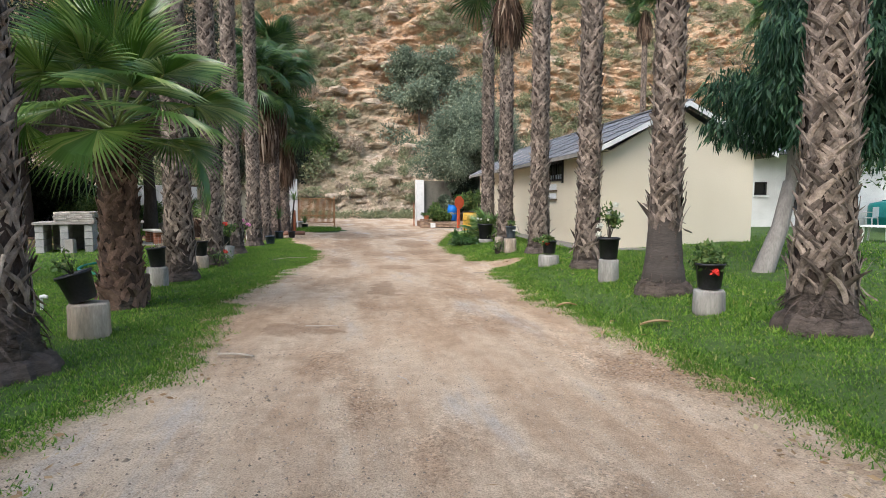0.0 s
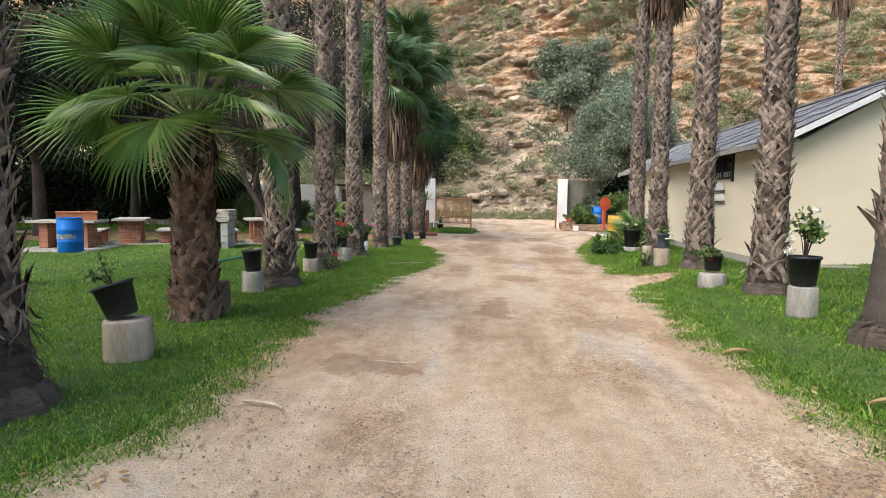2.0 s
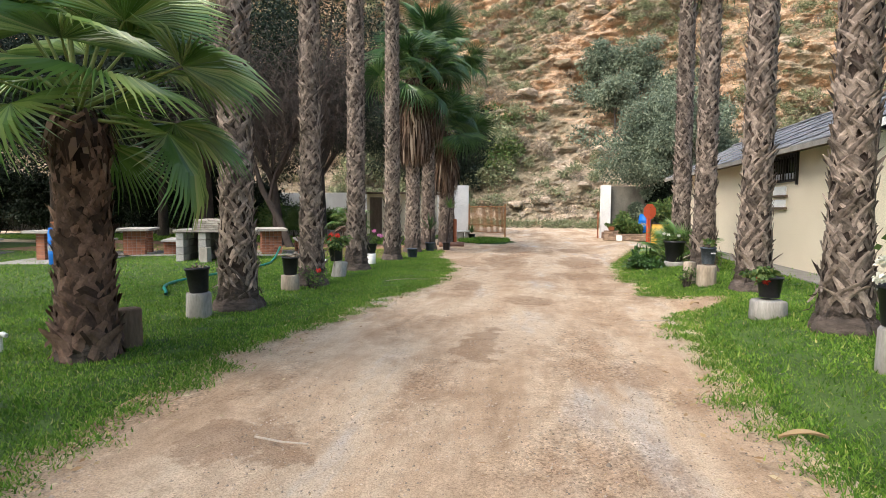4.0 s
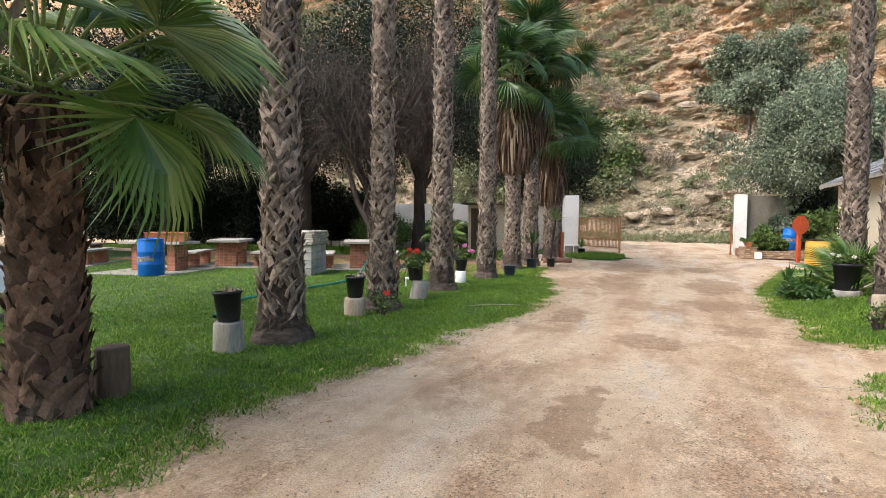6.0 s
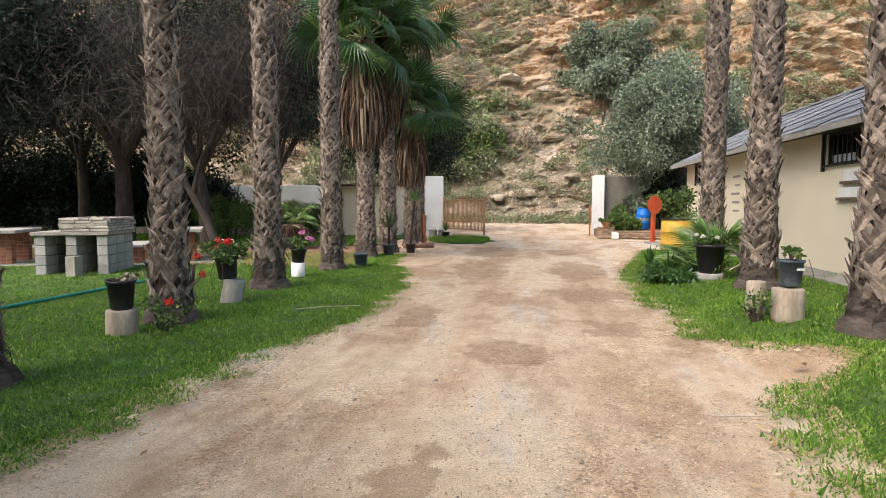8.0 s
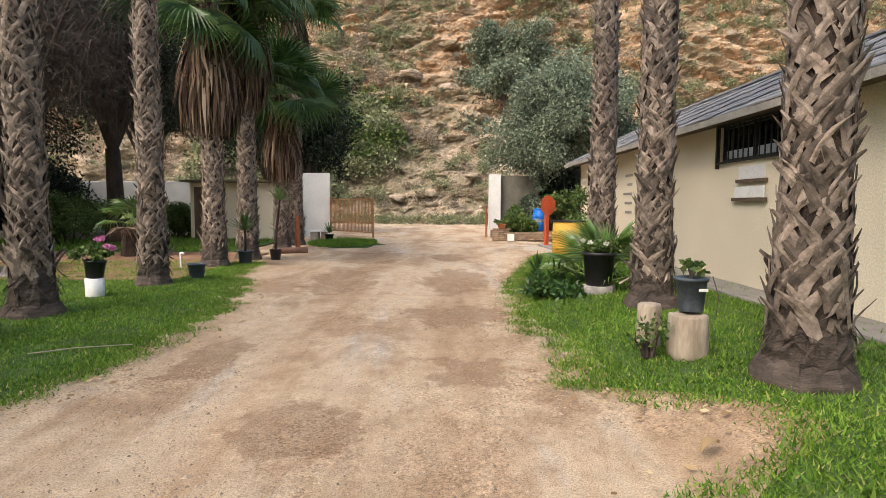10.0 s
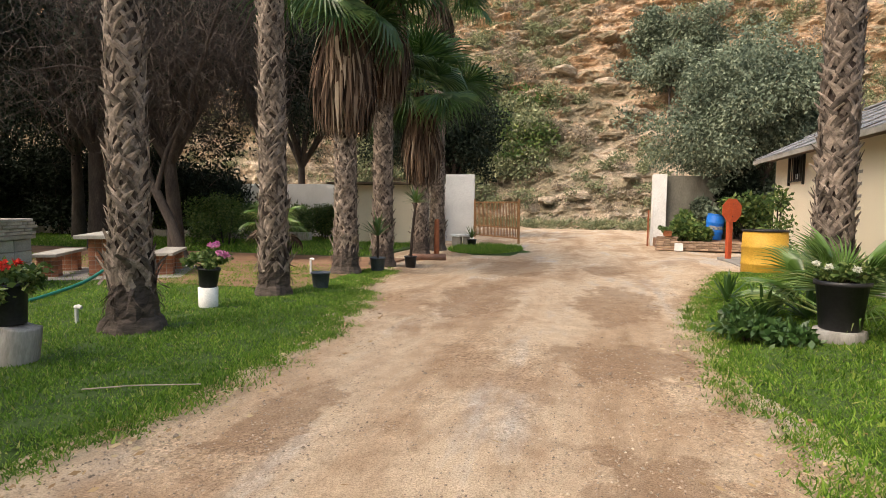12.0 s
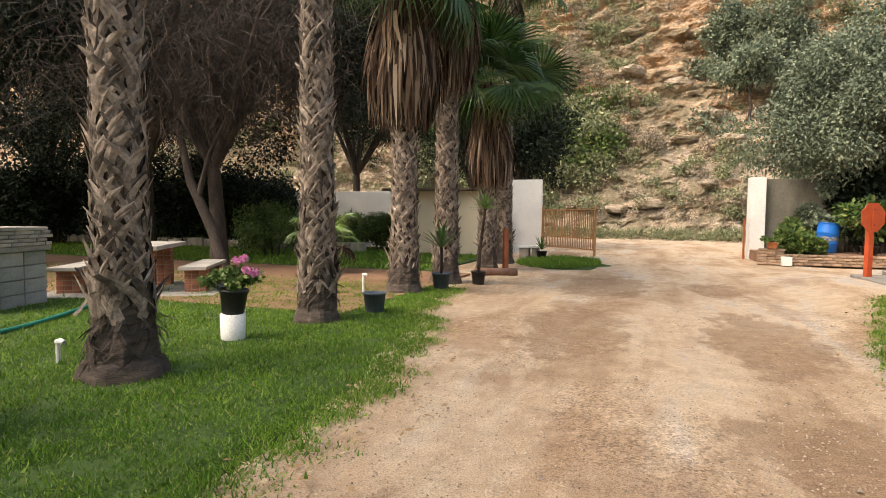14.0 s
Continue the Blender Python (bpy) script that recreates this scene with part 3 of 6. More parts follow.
ob = put("road_verge_bushes", leaf_cloud(np.stack([cx, cy, rd * 0.5], 1), rd, 32000, 0.24, 0.03, 26, droop=-0.5, flat=0.8, shell=0.1), SCRUB_G)
tagged(ob, "low green weeds along the far road edge", "shrubs", kind="stuff")

# boulders and ledges on the slope
r2 = np.random.default_rng(31)
for i in range(46):
    z = r2.uniform(1.5, 24)
    x = r2.normal(2.6 + 0.18 * z, 3.6) if i % 3 else r2.uniform(-25, 28)
    bm = bmesh.new()
    bmesh.ops.create_icosphere(bm, subdivisions=2, radius=1)
    for v in bm.verts:
        k = noise.noise(v.co * 1.3 + Vector((i * 3.1, 0, 0)))
        v.co *= 0.85 + 0.4 * k
        v.co.z = round(v.co.z * 3.5) / 3.5 * 0.75 + v.co.z * 0.25
    s = r2.uniform(0.35, 1.1)
    bo = put("boulder", bm, HILL)
    bo.matrix_basis = pose(x, float(hill_y(np.float64(x), np.float64(z))) - 0.1, z, 0, 0, r2.uniform(0, 360)) @ Matrix.Diagonal((s * 1.5, s, s * 0.5, 1))
    tagged(bo, "tan sandstone boulder lodged on the slope", "boulder", "boulders on the hill")


# ---- palms ----
def trunk_part(parent, h, r_base, r_mid, r_top, flare, boots, seed, boot_mat, skip=0.5, boot_len=0.19, lean=(0, 0), broad=1.0, kick=1.0):
    """Fibrous tapering trunk with a lattice of forked stubs of cut leaf stalks."""
    r = np.random.default_rng(seed)
    seg, rows = 26, 44
    zs = np.concatenate([np.linspace(-0.06, 0.7, 14), np.linspace(0.8, h, rows - 14)])

    def rad(z):
        return np.interp(z, [0, 0.12, 0.45, 1.2, 3.5, h], [r_base * flare, r_base * (0.6 * flare + 0.4), r_base * (0.25 * flare + 0.75), (r_base + r_mid) / 2, r_mid, r_top])

    v = []
    for z in zs:
        for k in range(seg):
            a = 2 * math.pi * k / seg
            q = rad(max(z, 0)) * (1 + 0.035 * math.sin(9 * a + seed + 3 * z) + 0.02 * math.sin(17 * a + 5 * z)) + 0.008 * r.standard_normal()
            v.append((q * math.cos(a) + lean[0] * z, q * math.sin(a) + lean[1] * z, z))
    f = [(i * seg + k, i * seg + (k + 1) % seg, (i + 1) * seg + (k + 1) % seg, (i + 1) * seg + k) for i in range(len(zs) - 1) for k in range(seg)]
    body = mesh_of("trunk", v, f)
    body.materials.append(BARK)
    body.materials.append(FIBRE)
    body.polygons.foreach_set("material_index", [1 if zs[i // seg] < skip + 0.02 else 0 for i in range(len(f))])
    part("trunk", body, None, parent)
    # forked leaf bases in staggered rows; each fork crosses its neighbour's
    per = max(7, round(2 * math.pi * r_mid / 0.15))
    pitch = 0.084 / boots
    nrow = int((h - skip) / pitch)
    row, col, fork = [g.ravel() for g in np.meshgrid(np.arange(nrow), np.arange(per), (-1, 1), indexing="ij")]
    n = len(row)
    z = skip + row * pitch + 0.026 * r.standard_normal(n)
    a = 2 * np.pi * (col + 0.5 * (row % 2)) / per + 0.09 * row / per + 0.15 * r.standard_normal(n)
    s = (0.6 + 0.8 * r.random(n)) * np.where(z < 2.5, 1.0, 0.9)
    le, w = boot_len * s * (1 + 0.25 * np.clip(1 - (z - skip) / 0.3, 0, 1)), 0.0225 * broad * (0.5 + 0.5 * s) * (0.6 + 0.8 * r.random(n))
    low = np.clip(1 - (z - skip) / 0.3, 0, 1)
    out = kick * (0.02 + 0.065 * r.random(n) ** 2.4) * (1 + 1.0 * low)
    fall = np.where(r.random(n) < 0.35 * low, -0.5, 1.0)
    steps = ((-0.30, 0.0, 1.5, 0.0), (0.15, 0.16, 1.35, 0.25), (0.55, 0.46, 1.0, 0.62), (0.92, 0.80, 0.3, 1.0))
    cut = r.uniform(0.1, 0.8, n)
    tilt = r.uniform(0.55, 1.05, n)
    verts = np.zeros((n, 4, 3, 3))
    for k, (up, side, wide, lift_) in enumerate(steps):
        zz = z + le * up * np.where(up > 0.2, fall, 1.0)
        dx = fork * le * side * tilt
        ww = w * (wide if k < 3 else cut)
        dr = 0.006 + out * lift_ ** 1.5
        ux, uz = 0.62 * fork, 0.78
        base = rad(np.maximum(zz, 0))
        for c, (sd, rise) in enumerate(((-1, 0.0), (0, 0.013 * (1 - 0.5 * lift_)), (1, 0.004))):
            px, pz = dx - sd * uz * ww, zz + sd * ux * ww
            q = base + dr + rise
            ang = a + px / base
            verts[:, k, c] = np.stack([q * np.cos(ang) + lean[0] * pz, q * np.sin(ang) + lean[1] * pz, pz], 1)
    quads = np.array([(3 * k + c, 3 * k + c + 1, 3 * k + c + 4, 3 * k + c + 3) for k in range(3) for c in range(2)])
    fb = (np.arange(n)[:, None, None] * 12 + quads).reshape(-1, 4)
    part("boot_cladding", mesh_of("leaf_bases", verts.reshape(-1, 3), fb), boot_mat, parent, "overlapping grey-brown stubs of cut leaf stalks")


def fan_arrays(r, size, segs=42, spread=2.5, split=0.5, droop=0.3):
    """One pleated fan blade in its own axes: x outwards, z its face."""
    v, f = [], []
    for k in range(segs):
        a = spread * (k / (segs - 1) - 0.5) * 2
        le = size * (0.78 + 0.22 * math.cos(a * 0.55)) * (0.9 + 0.15 * r.random())
        da = spread / segs
        dirn = np.array([math.cos(a), math.sin(a), 0])
        sid = np.array([-math.sin(a), math.cos(a), 0])
        zf = 0.10 * size * math.cos(a)
        b = len(v)
        w1 = le * split * da * 0.96
        p0, p1 = np.zeros(3), dirn * le * split + np.array([0, 0, -droop * 0.25 * le * split + zf])
        p2 = dirn * le * (split + (1 - split) * 0.55) + np.array([0, 0, -droop * 0.30 * le + zf * 0.6])
        p3 = dirn * le + np.array([0, 0, -droop * (0.65 + 0.5 * r.random()) * le])
        pl = 0.034 * size
        up = np.array([0, 0, pl])
        v += [p0, p1 - sid * w1, p1 + up, p1 + sid * w1, p2 - sid * w1 * 0.42, p2 + up * 0.7, p2 + sid * w1 * 0.42, p3]
        f += [(b, b + 1, b + 2, b + 2), (b, b + 2, b + 3, b + 3), (b + 1, b + 4, b + 5, b + 2), (b + 2, b + 5, b + 6, b + 3), (b + 4, b + 7, b + 5, b + 5), (b + 5, b + 7, b + 6, b + 6)]
    tri = []
    for q in f:
        tri.append(q[:3])
        if q[3] != q[2]:
            tri.append((q[0], q[2], q[3]))
    return np.array(v), np.array(tri)


def fan_leaf(parent, base, az, el, stalk, size, mat, seed, droop=0.3, segs=42, spread=2.5, roll=0.0, nod=0.3, split=0.44):
    """A stalk from the heart of the palm and its fan at the end."""
    r = np.random.default_rng(seed)
    out = np.array([math.cos(az) * math.cos(el), math.sin(az) * math.cos(el), math.sin(el)])
    b = np.array(base)
    sag = -0.12 * stalk * (1 - math.sin(el))
    pts = [b, b + out * stalk * 0.5 + np.array([0, 0, sag * 0.3]), b + out * stalk + np.array([0, 0, sag])]
    end = (pts[2] - pts[1]) / np.linalg.norm(pts[2] - pts[1])
    flat = np.array([math.cos(az), math.sin(az), 0])
    tilt = math.asin(max(-1.0, min(1.0, end[2]))) - nod
    end = flat * math.cos(tilt) + np.array([0, 0, math.sin(tilt)])
    side = np.cross([0, 0, 1.0], flat)
    side /= np.linalg.norm(side) + 1e-9
    nor = np.cross(end, side)
    c, s = math.cos(roll), math.sin(roll)
    side, nor = side * c + nor * s, nor * c - side * s
    v, f = fan_arrays(r, size, segs, spread, split, droop)
    v = pts[2] + v[:, :1] * end + v[:, 1:2] * side + v[:, 2:] * nor
    leaf = part("leaf", mesh_of("leaf", v, f), mat, parent)
    st = part("leaf_stalk", tubes("leaf_stalk", [(pts, (0.022, 0.014, 0.010))], 6), PETIOLE, leaf, smooth=True)
    return leaf


def skirt_part(parent, z0, z1, r0, r1, n, seed, mat, label="hanging skirt of dry brown fronds", name="dead_frond_skirt", thin=1.0):
    """Dead fronds hanging down against the trunk."""
    r = np.random.default_rng(seed)
    v, f = [], []
    for i in range(n):
        a = r.uniform(0, 2 * math.pi)
        zt = z1 - (z1 - z0) * 0.6 * r.random() ** 1.3
        le = (z1 - z0) * (0.3 + 0.3 * r.random())
        q0 = r0 * (0.7 + 0.4 * r.random())
        q1 = r1 * (0.55 + 0.5 * r.random())
        zb = max(zt - le, z0 - 0.15 * r.random())
        t = (z1 - zt) / (z1 - z0)
        qa = q0 + (q1 - q0) * t
        qb = min(qa + 0.25, r1) * (0.6 + 0.6 * r.random()) * (1 - 0.35 * thin * smooth01(0.7, 1.0, (z1 - zb) / (z1 - z0)))
        a2 = a + (0.18 if thin > 0.9 else 0.75) * r.standard_normal()
        w = (0.012 + 0.02 * r.random()) * thin
        p0 = np.array([qa * math.cos(a), qa * math.sin(a), zt])
        pm = np.array([(qa + qb) * 0.55 * math.cos((a + a2) / 2), (qa + qb) * 0.55 * math.sin((a + a2) / 2), (zt + zb) / 2])
        p1 = np.array([qb * math.cos(a2), qb * math.sin(a2), zb])
        t2 = np.array([-math.sin(a), math.cos(a), 0]) * w
        b = len(v)
        v += [p0 - t2, p0 + t2, pm - t2 * 1.3, pm + t2 * 1.3, p1]
        f += [(b, b + 1, b + 3), (b, b + 3, b + 2), (b + 2, b + 3, b + 4)]
    part(name, mesh_of("skirt", v, f), mat, parent, label)


def tall_palm(x, y, h, r, seed, label, crown=True, skirt=None, flare=1.35, z=None, lean=(0, 0), fan=FAN_DARK, boots=1.0, leaves=22, size=0.95, skip=0.5, taper=0.72, bare=False):
    p = thing("palm_tree", x, y, float(lift(x, y)) if z is None else z, label, "palm tree", "palms along the drive")
    trunk_part(p, h, r, r * 0.86, r * taper, flare, boots, seed, BOOT, skip, lean=lean)
    q = np.random.default_rng(seed + 100)
    if bare:
        k = np.linspace(0.16, skip + 0.05, 16)
        ring = [(float(np.interp(t, [0, 0.12, 0.45, 1.2], [r * flare, r * (0.6 * flare + 0.4), r * (0.25 * flare + 0.75), r * 0.93])) * 1.03 + 0.004 * (i % 2), float(t)) for i, t in enumerate(k)]
        part("bare_band", lathe(ring, 30, 0.008, seed), RINGS, p, "smooth dark grey ringed band of bare trunk", smooth=True)
        skirt_part(p, -0.02, 0.24, r * 1.2, r * flare * 1.02, 260, seed + 7, FIBRE, "matted roots and fibre at the foot", "root_mat", 0.35)
    else:
        skirt_part(p, -0.02, skip + 0.06, r * 1.02, r * flare * 0.98, 130, seed + 7, FIBRE, "matted roots and fibre at the foot", "root_mat", 0.35)
    # coarse mound of roots round the foot
    mound = lathe([(r * 0.95, 0.22), (r * flare * 0.95, 0.13), (r * flare * 1.06, 0.05), (r * flare * 1.1, -0.04)], 34, 0.05, seed + 5)
    part("root_mound", mound, FIBRE, p, "low brown mound of fine roots")
    top = (lean[0] * h, lean[1] * h, h)
    if skirt:
        n, width = skirt[1], skirt[2]
        skirt_part(p, skirt[0], h, r * 0.9, width, n, seed, THATCH)
    if crown:
        for i in range(leaves):
            az = i * 2.39996 + 0.3 * q.standard_normal()
            el = -0.35 + 1.6 * (i + 0.5) / leaves
            fan_leaf(p, top, az, el + 0.25 * q.standard_normal(), 0.6 + 0.6 * q.random(), size * (0.75 + 0.4 * q.random()), fan, seed * 50 + i, droop=0.45 - 0.2 * el, segs=26, spread=1.9, roll=0.5 * q.standard_normal())
    return p


TALL = "tall palm with a criss-cross grey-brown trunk beside the drive"
for i, (x, y, r, flare, skip) in enumerate(((-2.64, 4.75, 0.255, 1.7, 0.62), (-2.72, 10.25, 0.21, 1.5, 0.42), (-2.72, 12.72, 0.175, 1.6, 0.35), (-2.78, 15.35, 0.19, 1.6, 0.55), (-2.66, 17.95, 0.19, 1.35, 0.45))):
    tall_palm(x, y, (8.6, 9.2, 9.4, 9.0, 9.3)[i], r, 300 + i, TALL, flare=flare, skip=skip, leaves=14)
for i, (x, y, r, flare, skip) in enumerate(((4.5, 4.5, 0.225, 1.65, 0.4), (4.24, 6.78, 0.19, 1.75, 0.95), (4.37, 9.5, 0.185, 1.6, 0.3), (4.46, 12.4, 0.20, 1.5, 0.42), (4.46, 15.2, 0.185, 1.5, 0.4), (4.62, 17.9, 0.19, 1.25, 0.35))):
    skirt = (5.2, 700, 0.5) if i == 4 else None
    tall_palm(x, y, (8.8, 9.0, 9.4, 9.2, 6.9, 9.6)[i], r, 320 + i, TALL, flare=flare, skip=skip, leaves=14, skirt=skirt, bare=i == 1)
tall_palm(-2.76, 20.75, 5.4, 0.21, 340, "palm with a long brown skirt of dead fronds", skirt=(2.7, 2600, 0.9), leaves=30, size=1.05)
tall_palm(-2.60, 22.4, 6.6, 0.21, 341, "palm with a grey skirt of dead fronds", skirt=(3.5, 2200, 0.8), leaves=26, size=1.0)
tall_palm(-2.50, 25.0, 4.35, 0.19, 342, "shorter palm with a dense dark green crown", skirt=(1.9, 1400, 0.7), leaves=34, size=1.05)
tall_palm(-2.75, 27.6, 7.6, 0.21, 343, "tall palm with a high grey skirt behind the short palms", skirt=(5.7, 900, 0.6), leaves=14)
for i, (x, y, zb, h) in enumerate(((22.5, 41, 0.2, 15.5), (30.5, 38, 0.3, 14.5))):
    tall_palm(x, y, h, 0.24, 350 + i, "far tall palm with a brown skirt behind the house", z=zb, skirt=(h - 2.6, 500, 0.9), leaves=16, size=1.3, boots=0.35)

# the young fan palm
young = thing("young_fan_palm", -2.70, 7.62, 0.03, "young fan palm with broad bright green leaves", "palm tree")
trunk_part(young, 2.15, 0.215, 0.19, 0.165, 1.2, 1.1, 360, BOOT_DARK, 0.10, boot_len=0.14, broad=1.5, kick=0.85)
yr = np.random.default_rng(361)
for i in range(24):
    az = i * 2.39996 + 0.15 * yr.standard_normal()
    el = -0.08 + 1.5 * (i + 0.5) / 24
    fan_leaf(young, (0.05 * math.cos(az), 0.05 * math.sin(az), 2.15 + 0.012 * i), az, min(el, 1.4), 0.62 + 0.4 * yr.random(), 0.9, FAN, 3700 + i, droop=0.10, segs=36, spread=1.62, roll=0.35 * yr.standard_normal(), nod=max(0.12, 0.82 - 0.52 * el) + 0.12 * yr.standard_normal(), split=0.44)
skirt_part(young, 1.55, 2.25, 0.16, 0.3, 130, 362, THATCH)


# ---- the cream house ----
house = thing("house", 6.35, 13.2, 0.0, "cream plastered house with a grey sheet roof", "house")
W, L, ZE, ZR, ZB = 4.15, 13.2, 2.62, 3.86, 0.05
wx, wy0, wy1, wz0, wz1 = 0.0, 2.6, 4.4, 2.03, 2.57
T = 0.18


for y0, y1, z0, z1 in ((0, L, ZB, wz0), (0, L, wz1, 2.66), (0, wy0, wz0, wz1), (wy1, 11.2, wz0, wz1), (12.1, L, wz0, wz1)):
    part("wall", box_bm(0, y0, z0, T, y1, z1), PLASTER, house)
part("wall", box_bm(W - T, 0, ZB, W, L, 2.66), PLASTER, house)


def gable(y0, y1):
    bm = bmesh.new()
    pts = [(T, ZB), (W - T, ZB), (W - T, 2.62), (W / 2, ZR - 0.16), (T, 2.62)]
    a = [bm.verts.new((x, y0, z)) for x, z in pts]
    b = [bm.verts.new((x, y1, z)) for x, z in pts]
    bm.faces.new(a)
    bm.faces.new(b[::-1])
    for i in range(5):
        bm.faces.new((a[i], b[i], b[(i + 1) % 5], a[(i + 1) % 5]))
    bmesh.ops.recalc_face_normals(bm, faces=bm.faces)
    return bm


part("gable_wall", gable(0, T), PLASTER, house)
part("gable_wall", gable(L - T, L), PLASTER, house)
ov, og = 0.42, 0.35
run = W / 2 + ov
slope = math.atan2(ZR - ZE, run)
for sgn, name in ((1, "roof_slope"), (-1, "roof_slope")):
    # overlapping roof sheets in courses
    bm = bmesh.new()
    rows, cols = 9, 30
    for i in range(rows):
        u0, u1 = i / rows, min((i + 1.12) / rows, 1.0)
        for j in range(cols):
            y0, y1 = -og + (L + 2 * og) * j / cols, -og + (L + 2 * og) * (j + 1) / cols - 0.006
            dz = 0.006 * ((i * 7 + j * 3) % 4)
            xa, xb = -ov + run * u0, -ov + run * u1
            za, zb = ZE + (ZR - ZE) * u0 + 0.018 + dz, ZE + (ZR - ZE) * u1 + dz
            vs = [bm.verts.new((x if sgn > 0 else W - x, y, z)) for x, y, z in ((xa, y0, za), (xa, y1, za), (xb, y1, zb), (xb, y0, zb), (xa, y0, za - 0.022), (xa, y1, za - 0.022))]
            bm.faces.new(vs[:4])
            bm.faces.new((vs[0], vs[4], vs[5], vs[1]))
    bmesh.ops.recalc_face_normals(bm, faces=bm.faces)
    part(name, bm, ROOF, house, "grey overlapping roof sheets")
    for y in (-og, L + og - 0.025):
        bm = bmesh.new()
        a = []
        for dx, dz in ((-ov, -0.13), (-ov, -0.005), (W / 2, -0.005), (W / 2, -0.13)):
            z = (ZE if dx < 0 else ZR) + dz
            for yy in (y, y + 0.025):
                a.append(bm.verts.new((dx if sgn > 0 else W - dx, yy, z)))
        for q in ((0, 2, 4, 6), (1, 3, 5, 7), (0, 1, 3, 2), (2, 3, 5, 4), (4, 5, 7, 6), (6, 7, 1, 0)):
            bm.faces.new([a[k] for k in q])
        bmesh.ops.recalc_face_normals(bm, faces=bm.faces)
        part("barge_board", bm, WHITEPAINT, house, "white painted barge board")
    xe = -ov if sgn > 0 else W + ov
    part("fascia", box_bm(min(xe, xe - sgn * 0.022), -og, ZE - 0.10, max(xe, xe - sgn * 0.022), L + og, ZE - 0.006), CONCRETE, house, "grey eaves board")
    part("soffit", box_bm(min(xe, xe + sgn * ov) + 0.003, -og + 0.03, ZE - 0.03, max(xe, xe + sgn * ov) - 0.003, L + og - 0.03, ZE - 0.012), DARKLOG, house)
part("ridge_cap", box_bm(W / 2 - 0.12, -og, ZR - 0.015, W / 2 + 0.12, L + og, ZR + 0.03, 0.012), ROOF, house)


def barred_window(parent, y0, y1, z0, z1, bars):
    w = part("window", box_bm(0.10, y0, z0, 0.112, y1, z1), glass, parent, "dark barred window")
    fr = bmesh.new()
    for a in ((0.05, y0, z0, 0.1, y0 + 0.04, z1), (0.05, y1 - 0.04, z0, 0.1, y1, z1), (0.05, y0 + 0.04, z0, 0.1, y1 - 0.04, z0 + 0.04), (0.05, y0 + 0.04, z1 - 0.04, 0.1, y1 - 0.04, z1), (0.05, (y0 + y1) / 2 - 0.02, z0 + 0.04, 0.1, (y0 + y1) / 2 + 0.02, z1 - 0.04)):
        box_bm(*a, bm=fr)
    part("window_frame", fr, IRON, w)
    part("curtain", box_bm(0.086, y0 + 0.05, z0 + 0.045, 0.092, y1 - 0.05, z0 + 0.17), CURTAIN, w, "pale curtain edge")
    g = bmesh.new()
    for z in (z0 - 0.03, z1 - 0.02):
        box_bm(-0.05, y0 - 0.04, z, -0.03, y1 + 0.04, z + 0.03, bm=g)
    for y in (y0 - 0.04, y1):
        box_bm(-0.05, y, z0 - 0.1, -0.001, y + 0.04, z1 + 0.02, bm=g)
    gr = part("burglar_grille", g, IRON, w)
    for i in range(bars):
        y = y0 + (y1 - y0) * (i + 0.5) / bars
        part("bar", box_bm(-0.047, y - 0.008, z0, -0.033, y + 0.008, z1 - 0.02), IRON, gr)


barred_window(house, wy0, wy1, wz0, wz1, 13)
barred_window(house, 11.2, 12.1, wz0, wz1, 6)
for y0, y1, z0, z1 in ((3.1, 3.75, 1.74, 1.92), (3.1, 3.85, 1.48, 1.64)):
    sg = part("notice_board", box_bm(-0.03, y0, z0, -0.003, y1, z1, 0.004), WHITEPAINT, house, "blank white notice board")
    part("ledge", box_bm(-0.06, y0 - 0.06, z0 - 0.05, -0.004, y1 + 0.03, z0 - 0.002), DARKLOG, sg, "dark weathered wooden ledge")
for k, w in enumerate((0.50, 0.34, 0.62, 0.5, 0.44)):
    part("painted_word", box_bm(-0.008, 8.4, 2.02 - 0.21 * k, -0.003, 8.4 + w, 2.075 - 0.21 * k), CONCRETE, house, "row of painted lettering")
apron = put("house_apron", box_bm(5.75, 12.7, 0.05, 10.6, 26.6, 0.235, 0.015), CONCRETE)
tagged(apron, "concrete apron along the house wall", "paving", kind="structure")

